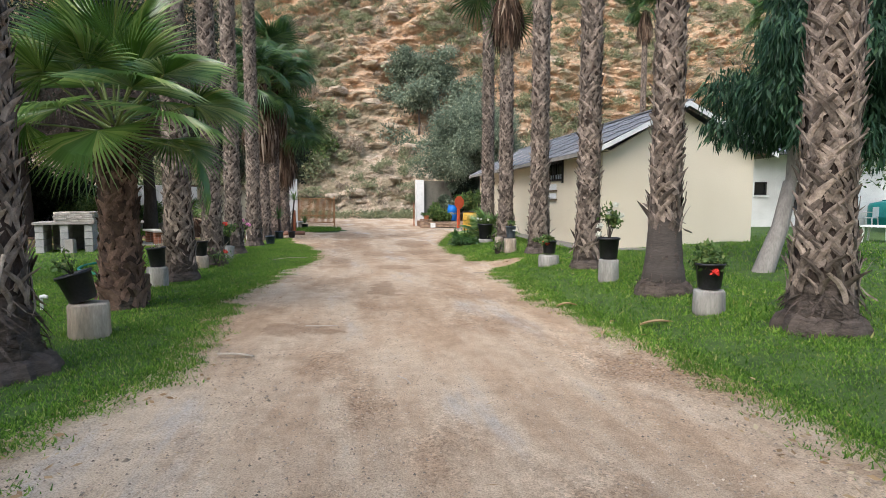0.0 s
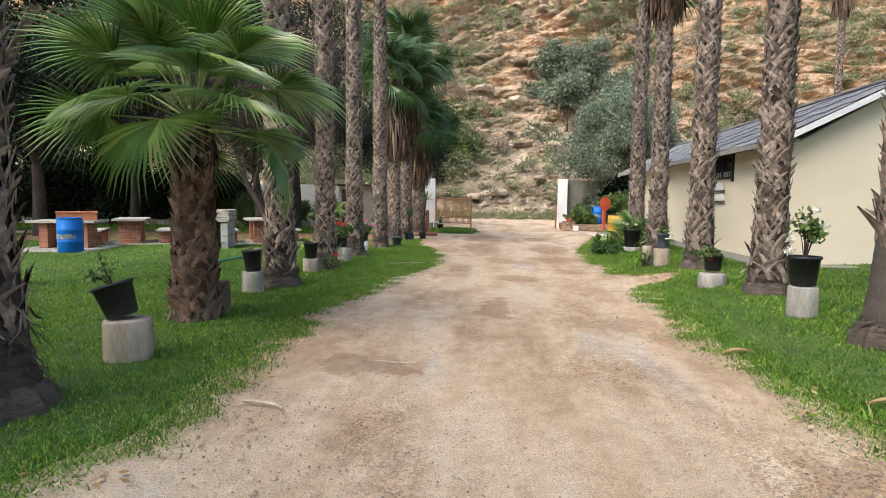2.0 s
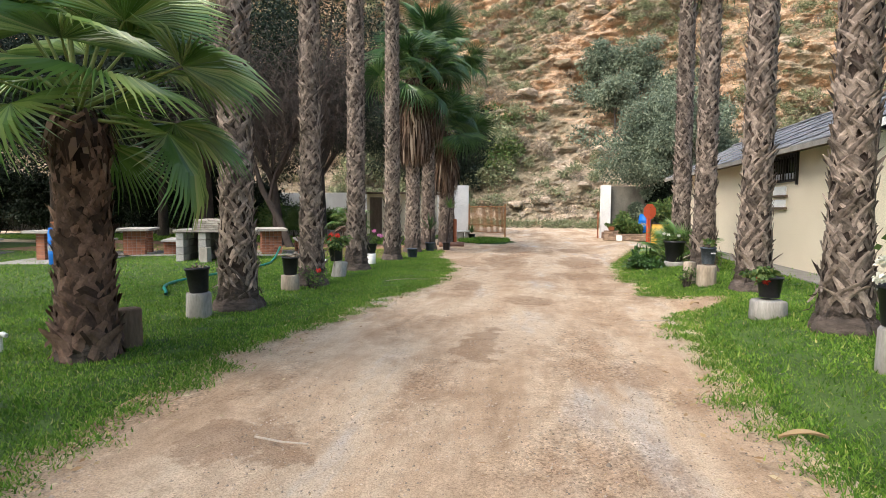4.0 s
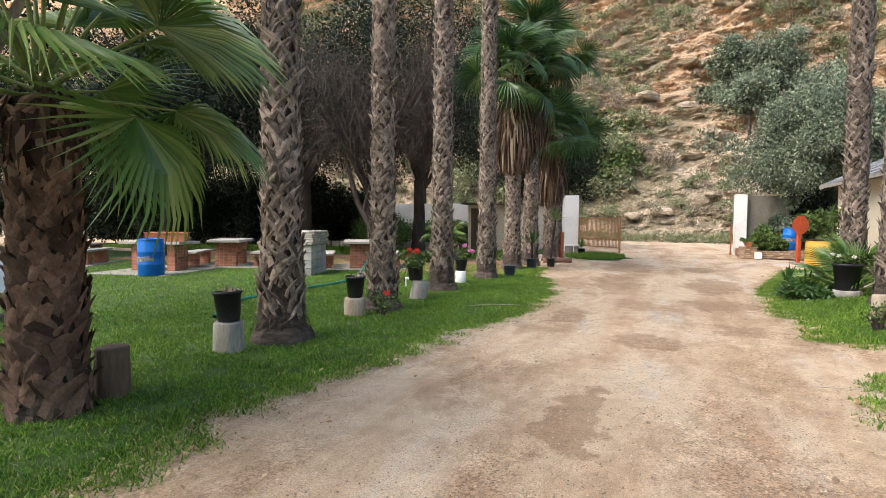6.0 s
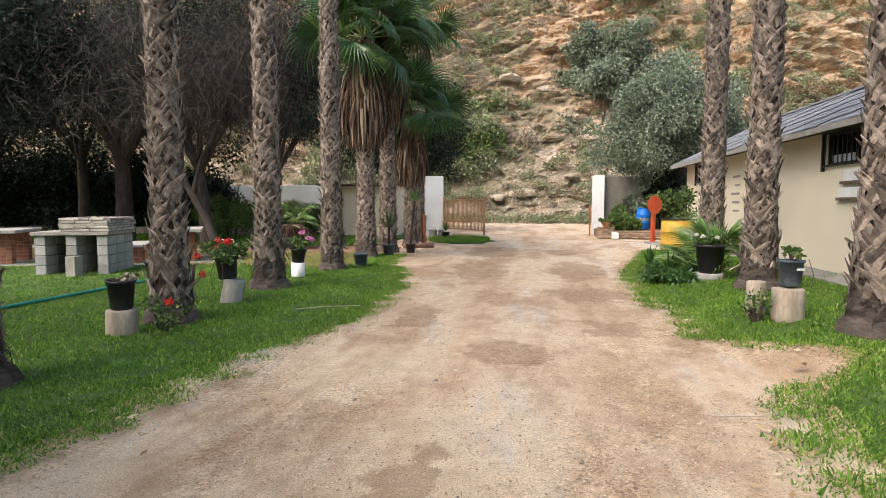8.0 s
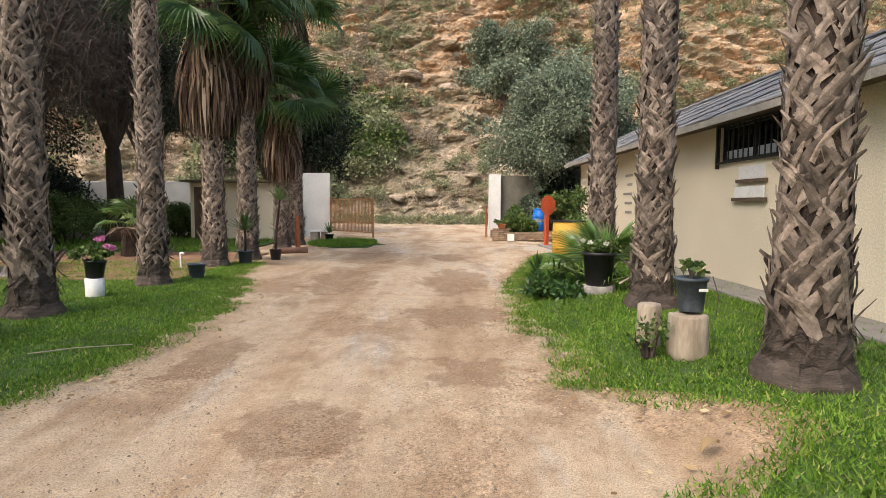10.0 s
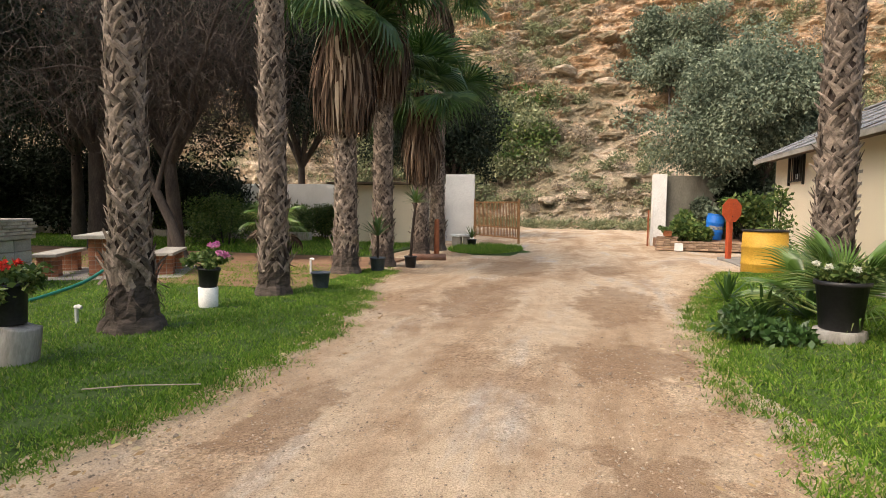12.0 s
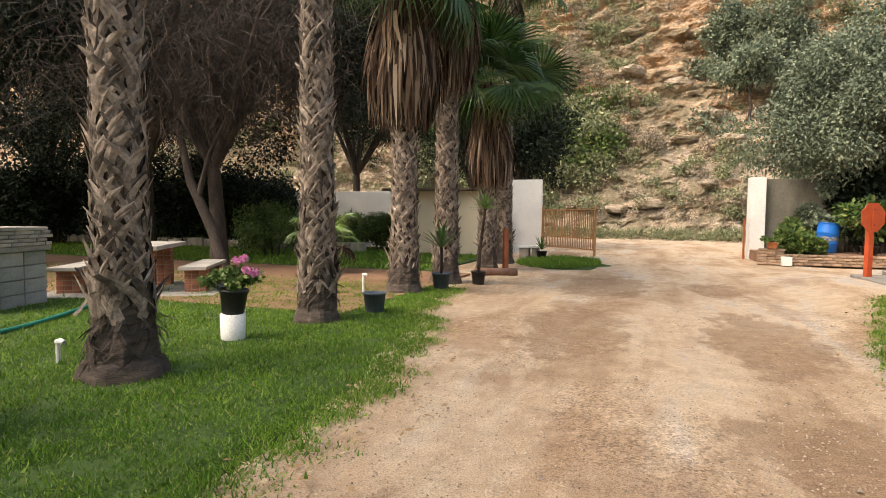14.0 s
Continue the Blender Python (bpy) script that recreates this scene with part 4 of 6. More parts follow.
# the white house behind
white = thing("white_house", 15.9, 21.0, 0.3, "white house with barred window behind the lawn", "house")
for a in ((0, 0, 0, 12, 0.2, 0.75), (0, 0, 1.9, 12, 0.2, 3.1), (0, 0, 0.75, 0.75, 0.2, 1.9), (1.35, 0, 0.75, 2.55, 0.2, 1.9), (4.0, 0, 0.75, 12, 0.2, 1.9), (0.75, 0, 0.75, 1.35, 0.2, 1.35), (0, 0.2, 0, 0.2, 8, 3.1), (11.8, 0.2, 0, 12, 8, 3.1), (0.2, 7.8, 0, 11.8, 8, 3.1)):
    part("wall", box_bm(*a), WHITEWALL, white)
for x0, x1, z0 in ((0.75, 1.35, 1.35), (2.55, 4.0, 0.75)):
    w = part("window", box_bm(x0, 0.1, z0, x1, 0.11, 1.9), glass, white)
    fr = bmesh.new()
    for a in ((x0, 0.04, z0, x0 + 0.05, 0.1, 1.9), (x1 - 0.05, 0.04, z0, x1, 0.1, 1.9), (x0 + 0.05, 0.04, z0, x1 - 0.05, 0.1, z0 + 0.05), (x0 + 0.05, 0.04, 1.85, x1 - 0.05, 0.1, 1.9)):
        box_bm(*a, bm=fr)
    part("window_frame", fr, IRON, w)
    part("window_sill", box_bm(x0 - 0.06, -0.06, z0 - 0.07, x1 + 0.06, 0.04, z0 - 0.002), WHITEPAINT, w)
    if x1 - x0 > 1:
        part("curtain", box_bm(x0 + 0.7, 0.12, z0, x1, 0.125, 1.9), CURTAIN, w, "pale curtain half drawn")
bm = bmesh.new()
a = [bm.verts.new(c) for c in ((-0.6, -0.6, 3.1), (12.6, -0.6, 3.1), (12.6, 4, 4.6), (-0.6, 4, 4.6), (12.6, 8.6, 3.1), (-0.6, 8.6, 3.1), (-0.6, -0.6, 3.0), (12.6, -0.6, 3.0), (12.6, 8.6, 3.0), (-0.6, 8.6, 3.0))]
for qd in ((0, 1, 2, 3), (3, 2, 4, 5), (6, 7, 1, 0), (9, 8, 7, 6), (1, 7, 8, 4, 2), (0, 3, 5, 9, 6), (5, 4, 8, 9)):
    bm.faces.new([a[k] for k in qd])
bmesh.ops.recalc_face_normals(bm, faces=bm.faces)
part("roof", bm, ROOF, white)


# ---- trees ----
def limb_lines(r, base, height, spread, n, r0, lean=(0, 0)):
    """A trunk that forks into limbs; returns the tubes and the tips."""
    b = Vector(base)
    fork = b + Vector((lean[0] * 0.4, lean[1] * 0.4, height * 0.32))
    lines = [([b - Vector((0, 0, 0.15)), b + (fork - b) * 0.5 + Vector((0.06, -0.04, 0)), fork], (r0 * 1.35, r0, r0 * 0.85))]
    tips = []
    for i in range(n):
        a = i * 2.4 + r.uniform(-0.4, 0.4)
        d = Vector((math.cos(a), math.sin(a), 0)) * spread * r.uniform(0.45, 1)
        tip = b + Vector((lean[0], lean[1], height * r.uniform(0.72, 1.0))) + d
        mid = fork + (tip - fork) * 0.5 + Vector((0, 0, r.uniform(0.0, 0.5)))
        lines.append(([fork, mid, tip], (r0 * 0.6, r0 * 0.36, r0 * 0.1)))
        tips += [tip, mid]
        for k in range(2):
            t2 = mid + Vector((r.uniform(-1, 1), r.uniform(-1, 1), r.uniform(-0.4, 0.9))) * spread * 0.55
            lines.append(([mid, (mid + t2) / 2 + Vector((0, 0, 0.15)), t2], (r0 * 0.28, r0 * 0.18, r0 * 0.05)))
            tips.append(t2)
    return lines, tips


def leafy_tree(x, y, z, height, spread, seed, label, mat, leaves, leaf, clump, lean=(0, 0), r0=0.2, n=7, droop=0.0, bark=TREEBARK, base_z=None, name="tree", flat=0.85, slim=0.24):
    r = random.Random(seed)
    t = thing(name, x, y, z, label, "tree")
    lines, tips = limb_lines(r, (0, 0, 0), height, spread, n, r0, lean)
    part("trunk", tubes("trunk", lines, 8), bark, t, smooth=True)
    cs, rs = [], []
    for tip in tips:
        for k in range(3):
            c = tip + Vector((r.gauss(0, 0.55), r.gauss(0, 0.55), r.gauss(0, 0.4))) * clump
            if base_z and c.z < base_z:
                c.z = base_z + r.random() * 0.6
            cs.append(tuple(c))
            rs.append(clump * r.uniform(0.5, 1.0))
    part("crown", leaf_cloud(cs, rs, leaves, leaf, leaf * slim, seed, droop, flat, 0.3), mat, t)
    return t


DARKTREE = "dark-leaved broad tree with a gnarled trunk beside the picnic lawn"
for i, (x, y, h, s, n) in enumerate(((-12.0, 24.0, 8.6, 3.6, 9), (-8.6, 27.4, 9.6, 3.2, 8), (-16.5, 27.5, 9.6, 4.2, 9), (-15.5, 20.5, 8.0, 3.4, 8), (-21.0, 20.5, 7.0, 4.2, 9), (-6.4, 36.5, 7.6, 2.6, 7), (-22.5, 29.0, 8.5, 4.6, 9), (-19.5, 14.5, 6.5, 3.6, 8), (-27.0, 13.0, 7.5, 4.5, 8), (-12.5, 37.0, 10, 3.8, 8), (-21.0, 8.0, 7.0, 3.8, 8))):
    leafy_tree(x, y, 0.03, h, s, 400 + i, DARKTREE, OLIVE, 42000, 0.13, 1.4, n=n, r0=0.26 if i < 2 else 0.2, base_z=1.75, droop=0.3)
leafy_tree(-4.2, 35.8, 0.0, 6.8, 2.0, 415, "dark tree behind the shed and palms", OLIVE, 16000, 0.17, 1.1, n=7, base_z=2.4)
lawn_tree = leafy_tree(-6.95, 9.5, 0.03, 8.5, 2.2, 416, "tree with a pale flaking trunk on the lawn", OLIVE, 9000, 0.15, 1.2, n=6, r0=0.15, bark=FLAKING, base_z=4.6)
for k in range(6):
    a = k * 1.05 + 0.3
    part("root", tubes("root", [([(0.12 * math.cos(a), 0.12 * math.sin(a), 0.32), (0.22 * math.cos(a), 0.22 * math.sin(a), 0.1), (0.42 * math.cos(a), 0.42 * math.sin(a), -0.03)], (0.09, 0.065, 0.03))], 8), FLAKING, lawn_tree, smooth=True)
# the tree of bare grey twigs
r3 = random.Random(77)
dry = thing("dry_tree", -8.2, 22.6, 0.03, "half-dead tree with a haze of bare grey twigs", "tree")
lines, tips = limb_lines(r3, (0, 0, 0), 7.2, 3.0, 9, 0.17, (-0.7, 0.4))
part("trunk", tubes("trunk", lines, 8), TREEBARK, dry, smooth=True)
tw = np.random.default_rng(78)
NT = 14000
tp = np.array([tuple(t) for t in tips])
o = tp[tw.integers(0, len(tp), NT)] + tw.standard_normal((NT, 3)) * np.array([0.75, 0.75, 0.6])
o[:, 2] = np.maximum(o[:, 2], 2.0 + 0.5 * tw.random(NT))
d = tw.standard_normal((NT, 3)) * 0.7 + np.array([0, 0, -0.5])
d /= np.linalg.norm(d, axis=1)[:, None]
u, w = frames_for(d, tw)
le = (0.35 + 0.55 * tw.random(NT))[:, None]
bend = tw.standard_normal((NT, 3)) * 0.1
v = np.stack([o - u * 0.006, o + u * 0.006, o + d * le * 0.5 + bend + u * 0.005, o + d * le * 0.5 + bend - u * 0.005, o + d * le + np.array([0, 0, -0.12])], 1)
base_i = np.arange(NT)[:, None] * 5
fc = np.concatenate([base_i + np.array([[0, 1, 2]]), base_i + np.array([[0, 2, 3]]), base_i + np.array([[3, 2, 4]])])
part("twig_mass", mesh_of("twigs", v.reshape(-1, 3), fc), TWIG, dry, "fine bare grey-brown twigs")
leaner = thing("leaning_trunk", -7.4, 21.9, 0.03, "bare leaning tree trunk beside the dry tree", "tree trunk")
part("trunk", tubes("trunk", [([(0, 0, -0.1), (-0.45, 0.1, 0.9), (-1.15, 0.2, 2.0), (-1.7, 0.4, 3.4)], (0.15, 0.12, 0.10, 0.07)), ([(-0.9, 0.15, 1.6), (-0.7, 0.3, 2.6), (-0.3, 0.4, 3.4)], (0.07, 0.05, 0.03))], 9), TREEBARK, leaner, smooth=True)

# grey tree by the gate, slender trees on the slope, drooping tree on the house lawn
leafy_tree(7.7, 33.15, 0.1, 6.3, 2.4, 430, "grey-green olive tree behind the gate wall", GREY, 105000, 0.13, 1.15, n=12, r0=0.2, base_z=2.0, droop=0.5)
for i, (x, z, h) in enumerate(((7.2, 8.0, 5.5), (9.5, 10.0, 6.5), (11.5, 7.0, 5.5), (6.2, 12.0, 4.5))):
    leafy_tree(x, float(hill_y(np.float64(x), np.float64(z))), z, h, 1.3, 440 + i, "slender grey-green tree on the slope", GREY, 9000, 0.24, 0.95, n=6, r0=0.09, droop=0.4)
wil = leafy_tree(6.91, 8.32, 0.24, 4.6, 0.75, 450, "tree with a pale leaning trunk and drooping leaves", WILLOW, 46000, 0.2, 0.6, lean=(1.35, 0.15), n=9, r0=0.13, droop=2.2, bark=PALEBARK, base_z=2.1, slim=0.09)
leafy_tree(18.0, 16.0, 0.3, 6.5, 3.2, 451, "dark green tree at the far end of the lawn", BUSH, 22000, 0.16, 1.3, n=8, base_z=2.3)
# added trees behind the start, never in view: they only shade the near ground
for i, (x, y, h) in enumerate(((-6.0, -4.0, 10.5), (0.5, -8.0, 11.5), (7.0, -4.8, 10.5), (-10.0, -1.2, 10.0))):
    leafy_tree(x, y, 0.03, h, 3.6, 460 + i, "unseen broad tree added to shade the near end of the drive", OLIVE, 34000, 0.2, 1.5, n=9, r0=0.26, base_z=3.8)
leafy_tree(25, 27, 0.3, 8, 4, 452, "dark green tree behind the white house", OLIVE, 16000, 0.24, 1.5, n=8)


def bush(x, y, z, rad, h, n, leaf, mat, seed, label, name="shrub", droop=0.0):
    t = thing(name, x, y, z, label, "shrub")
    r = np.random.default_rng(seed)
    k = 9
    c = np.stack([r.normal(0, rad * 0.42, k), r.normal(0, rad * 0.42, k), h * (0.25 + 0.6 * r.random(k))], 1)
    stems = [([(0.3 * p[0], 0.3 * p[1], -0.05), (0.6 * p[0], 0.6 * p[1], p[2] * 0.5), tuple(p)], (0.02, 0.014, 0.006)) for p in c]
    part("stems", tubes("stems", stems, 5), TREEBARK, t)
    part("leaves", leaf_cloud(c, rad * (0.35 + 0.3 * r.random(k)), n, leaf, leaf * 0.3, seed, droop, min(1.0, 0.8 * h / rad), 0.2), mat, t)
    return t


for i, (x, y, rad, h) in enumerate(((-11.2, 31.4, 1.1, 1.5), (-13.4, 31.5, 1.0, 1.3), (-9.6, 31.6, 0.8, 1.2), (-16, 31.2, 1.2, 1.6), (-18.6, 31.3, 1.1, 1.4), (-7.8, 31.4, 0.7, 1.1))):
    bush(x, y, 0.05, rad, h, 3600, 0.12, BUSH, 500 + i, "light green garden bush in front of the white wall")
for i, (x, y, rad, h) in enumerate(((-9.6, 26.6, 1.0, 1.7), (-11.6, 29.0, 1.0, 1.5), (-7.9, 30.4, 0.8, 1.3))):
    bush(x, y, 0.05, rad, h, 6500, 0.08, BUSH, 515 + i, "rounded light green garden bush on the back lawn")
# hedges in near-black leaves paint the deep shade under the trees
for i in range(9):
    bush(-15.0 - 1.9 * i, 30.6 - 0.9 * i, 0.05, 1.6, 3.7, 6500, 0.15, OLIVE, 530 + i, "dense hedge bush coloured near black for the shade under the trees", "hedge_bush")
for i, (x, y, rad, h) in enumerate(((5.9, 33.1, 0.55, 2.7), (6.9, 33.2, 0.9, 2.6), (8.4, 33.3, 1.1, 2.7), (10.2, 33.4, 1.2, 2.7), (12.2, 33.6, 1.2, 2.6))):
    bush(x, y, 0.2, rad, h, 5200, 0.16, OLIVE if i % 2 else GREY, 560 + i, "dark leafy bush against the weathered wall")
# second row, same leaf colour for shade, covering the bright wall
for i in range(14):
    bush(-14.2 - 1.7 * i, 32.2, 0.05, 1.7, 2.9, 9500, 0.16, OLIVE, 580 + i, "dense hedge bush against the white wall, coloured near black for shade", "hedge_bush")
bush(5.6, 23.3, 0.05, 0.42, 2.1, 1100, 0.09, BUSH, 510, "straggly climbing shrub at the house corner")
for k, (x, y, rad) in enumerate(((3.5, 16.6, 0.36), (3.75, 16.2, 0.28), (3.6, 17.2, 0.3))):
    bush(x, y, 0.08, rad, 0.2, 620, 0.09, FAN_DARK, 511 + 40 * k, "low narrow-leaved dark plant on the lawn edge")
for i, (x, y, rad, h) in enumerate(((5.05, 31.3, 0.5, 0.9), (5.5, 31.0, 0.3, 0.6), (7.3, 32.0, 0.8, 1.5), (5.0, 30.9, 0.35, 0.6))):
    bush(x, y, 0.3, rad, h, 3000, 0.16, BUSH, 520 + i, "leafy green plant in the brick planter")


# ---- walls, gate, shed ----
def wall_piece(name, x0, y0, x1, y1, z1, thick, mat, label):
    dx, dy = x1 - x0, y1 - y0
    le = math.hypot(dx, dy)
    ob = put(name, box_bm(0, -thick / 2, -0.1, le, thick / 2, z1, 0.02), mat)
    ob.matrix_basis = pose(x0, y0, 0, 0, 0, math.degrees(math.atan2(dy, dx)))
    return tagged(ob, label, "wall", kind="structure")


wall_piece("wall_north_west", -40, 33.6, -3.7, 32.9, 2.27, 0.2, WHITEWALL, "white plastered garden wall behind the trees")
wall_piece("wall_gate_wing", -3.68, 32.35, -2.55, 32.42, 2.62, 0.22, WHITEWALL, "tall white wing wall beside the gate")
wall_piece("wall_gate_pillar", 4.1, 33.1, 4.56, 33.14, 2.64, 0.42, WHITEWALL, "white gate pillar")
# this wall's dark tone includes the olive tree's shade
wall_piece("wall_north_east", 4.57, 33.35, 18, 35.2, 2.6, 0.2, MOSSWALL_SHADED, "weathered grey plastered wall beside the gate, darkened for the tree's shade")
shed = thing("shed", -5.6, 29.6, 0.0, "small beige shed with a dark flat roof", "shed")
part("wall", box_bm(-1.5, 0, -0.05, 1.5, 2.4, 2.12, 0.02), PLASTER, shed)
part("roof", box_bm(-1.75, -0.3, 2.125, 1.7, 2.6, 2.2, 0.015), DARKLOG, shed, "dark flat roof slab")
# no opening in the wall: a dark slab gives the doorway's inner shade
part("door", box_bm(-1.35, -0.03, 0.05, -0.75, -0.002, 1.95, 0.005), DARKLOG, shed, "dark slab standing in for the shaded open doorway")
# low edging of rough stones
kerb = thing("stone_edging", 0, 0, 0, "low edging of rough pale stones beside the back lawn", "edging")
kr = random.Random(5)
sm = box_bm(-0.5, -0.5, -0.5, 0.5, 0.5, 0.5, 0.08)
for v_ in sm.verts:
    v_.co *= 0.95 + 0.12 * noise.noise(v_.co * 3)
smesh = bpy.data.meshes.new("stone")
sm.to_mesh(smesh)
smesh.materials.append(STONE)
xk = -24.0
while xk < -8.4:
    w_ = kr.uniform(0.28, 0.55)
    st = put("stone", smesh, None, kerb)
    st.matrix_basis = pose(xk + w_ / 2, 29.4 + kr.uniform(-0.04, 0.04), 0.16, 0, 0, kr.uniform(-5, 5)) @ Matrix.Diagonal((w_ * 1.0, 0.3, kr.uniform(0.34, 0.46), 1))
    xk += w_

gate = thing("gate", -2.52, 32.25, 0.0, "open red-brown steel bar gate", "gate", rz=math.degrees(math.atan2(30.11 - 32.25, -0.49 + 2.52)))
GL = math.hypot(2.03, 2.14)
for x in (0.02, GL - 0.06):
    part("gate_post", box_bm(x, -0.03, 0.2 if x < 1 else 0.1, x + 0.06, 0.03, 1.66, 0.006), GATERUST, gate)
for z in (0.27, 0.62, 1.52):
    part("rail", box_bm(0.08, -0.02, z, GL - 0.06, 0.02, z + 0.045, 0.005), GATERUST, gate)
for i in range(30):
    x = 0.12 + (GL - 0.24) * i / 29
    part("bar", box_bm(x - 0.011, -0.011, 0.315, x + 0.011, 0.011, 1.52), GATERUST, gate)
slim = thing("gate_stop_post", 3.95, 32.75, 0, "thin dark steel gate post beside the pillar", "post")
part("post", box_bm(-0.03, -0.03, -0.1, 0.03, 0.03, 1.3, 0.005), RUSTRED, slim)


# ---- masonry ----
def one_brick(name, lx, ly, lz, mat, bevel):
    me = bpy.data.meshes.new(name)
    b = box_bm(-lx / 2, -ly / 2, -lz / 2, lx / 2, ly / 2, lz / 2)
    bmesh.ops.bevel(b, geom=list(b.edges), offset=bevel, segments=1, affect="EDGES")
    b.to_mesh(me)
    b.free()
    me.materials.append(mat)
    return me


OLDBRICK = surface("weathered_brown_brick", (0.20, 0.13, 0.09), (0.36, 0.26, 0.18), 6, 70, 0.95, bump=0.5, per="object", amount=0.3)
OLDBRICK_ME = one_brick("brick", 0.225, 0.11, 0.072, OLDBRICK, 0.014)
BRICK_ME = one_brick("brick", 0.215, 0.105, 0.068, BRICK, 0.006)
BLOCK_ME = one_brick("block", 0.385, 0.19, 0.182, BLOCK, 0.008)


def brick_pier(parent, x, y, nx_, ny_, courses, z0=0.0, name="pier"):
    """Bricks laid in courses round a mortar core."""
    lx, ly = nx_ * 0.225, ny_ * 0.115
    core = part(name, box_bm(x - lx / 2 + 0.012, y - ly / 2 + 0.012, z0, x + lx / 2 - 0.012, y + ly / 2 - 0.012, z0 + courses * 0.078 - 0.004), MORTAR, parent, "mortar joints of the brick pier")
    for c in range(courses):
        for i in range(nx_):
            for j in range(ny_):
                off = 0.0
                b = put("brick", BRICK_ME, None, core)
                b.matrix_basis = Matrix.Translation((x - lx / 2 + (i + 0.5) * 0.225 + off, y - ly / 2 + (j + 0.5) * 0.115, z0 + 0.036 + c * 0.078))


def plain_pier(parent, x, y, lx, ly, h):
    part("pier", box_bm(x - lx / 2, y - ly / 2, 0, x + lx / 2, y + ly / 2, h, 0.01), BRICK, parent, "red brick pier")


def picnic(x, y, rz, near, label, benches=True):
    """Slab table on two brick end walls, with a slab bench along each side."""
    g_ = "picnic tables on the lawn"
    t = thing("picnic_table", x, y, 0.03, label, "table", g_, rz)
    for sx in (-0.5, 0.5):
        if near:
            brick_pier(t, sx, 0, 1, 5, 9)
        else:
            plain_pier(t, sx, 0, 0.24, 0.58, 0.70)
    part("tabletop", box_bm(-0.85, -0.44, 0.706, 0.85, 0.44, 0.775, 0.01), SLAB, t, "pale grey concrete slab top")
    pav = put("picnic_slab", box_bm(-1.05, -1.3, -0.04, 1.05, 1.3, 0.03, 0.012), CONCRETE)
    pav.matrix_basis = t.matrix_basis.copy()
    tagged(pav, "concrete slab under a picnic table", "paving", kind="structure")
    if not benches:
        return t
    for sy in (-0.93, 0.93):
        b = thing("bench", 0, 0, 0, "brick bench with a concrete slab seat", "bench", "benches at the picnic tables")
        b.matrix_basis = t.matrix_basis @ Matrix.Translation((0, sy, 0))
        for sx in (-0.5, 0.5):
            if near:
                brick_pier(b, sx, 0, 1, 3, 5)
            else:
                plain_pier(b, sx, 0, 0.24, 0.33, 0.385)
        part("seat", box_bm(-0.8, -0.21, 0.39, 0.8, 0.21, 0.445, 0.008), SLAB, b, "pale grey concrete slab")
    return t


picnic(-6.85, 19.3, 120, True, "red brick picnic table with a concrete top")
picnic(-10.85, 16.0, 12, True, "red brick table behind the blue drum", False)
picnic(-10.45, 18.15, 117, True, "red brick picnic table with a concrete top and benches")
picnic(-15.1, 16.3, 118, False, "red brick picnic table under the trees")
picnic(-18.3, 18.6, 118, False, "far red brick picnic table under the trees")
plb = thing("brick_planter", -10.6, 16.02, 0.806, "low orange brick trough on a picnic table", "planter", rz=35)
for a in ((-0.46, -0.34, 0.46, -0.25), (-0.46, 0.25, 0.46, 0.34), (-0.46, -0.248, -0.37, 0.248), (0.37, -0.248, 0.46, 0.248)):
    part("trough_wall", box_bm(a[0], a[1], 0, a[2], a[3], 0.2, 0.008), TERRA, plb)
part("soil", box_bm(-0.368, -0.246, 0, 0.368, 0.246, 0.14), BARE, plb)
for a in ((-0.48, -0.36, 0.48, -0.24), (-0.48, 0.24, 0.48, 0.36)):
    part("rim", box_bm(a[0], a[1], 0.203, a[2], a[3], 0.232, 0.006), TERRA, plb)

# block barbecue with a stacked stone hood
bb = thing("barbecue", -7.42, 16.98, 0.02, "grey concrete block barbecue with a stacked stone top", "barbecue", rz=16)
for c in range(4):
    z = 0.093 + c * 0.19
    for x, y, rz in ((-0.55, -0.42, 90), (-0.55, -0.02, 90), (-0.55, 0.38, 90), (0.0, -0.42, 90), (0.0, -0.02, 90), (0.55, -0.42, 90), (0.55, -0.02, 90), (0.55, 0.38, 90), (-0.22, 0.5, 0), (0.2, 0.5, 0)):
        b = put("block", BLOCK_ME, None, bb)
        b.matrix_basis = pose(x, y, z, 0, 0, rz)
part("slab", box_bm(-0.69, -0.66, 0.762, 0.69, 0.62, 0.83, 0.01), CONCRETE, bb, "concrete slab")
hood = part("hood", box_bm(-0.15, -0.56, 0.832, 0.61, 0.55, 1.06), MORTAR, bb, "mortar core of the stone hood")
sr = random.Random(6)
STONE_ME = one_brick("stone", 0.3, 0.12, 0.05, STONE, 0.008)
for c in range(5):
    z = 0.858 + c * 0.052
    for y in (-0.58, 0.57):
        x = -0.19
        while x < 0.6:
            w_ = sr.uniform(0.16, 0.36)
            s_ = put("stone", STONE_ME, None, hood)
            s_.matrix_basis = pose(min(x + w_ / 2, 0.54), y + sr.uniform(-0.012, 0.012), z, 0, 0, sr.uniform(-2, 2)) @ Matrix.Diagonal((w_ / 0.3 * 0.97, 0.8, 0.93, 1))
            x += w_
    for xx in (-0.19, 0.64):
        y = -0.56
        while y < 0.5:
            w_ = sr.uniform(0.16, 0.36)
            s_ = put("stone", STONE_ME, None, hood)
            s_.matrix_basis = pose(xx + sr.uniform(-0.012, 0.012), min(y + w_ / 2, 0.52), z, 0, 0, 90 + sr.uniform(-2, 2)) @ Matrix.Diagonal((w_ / 0.3 * 0.97, 0.8, 0.93, 1))
            y += w_
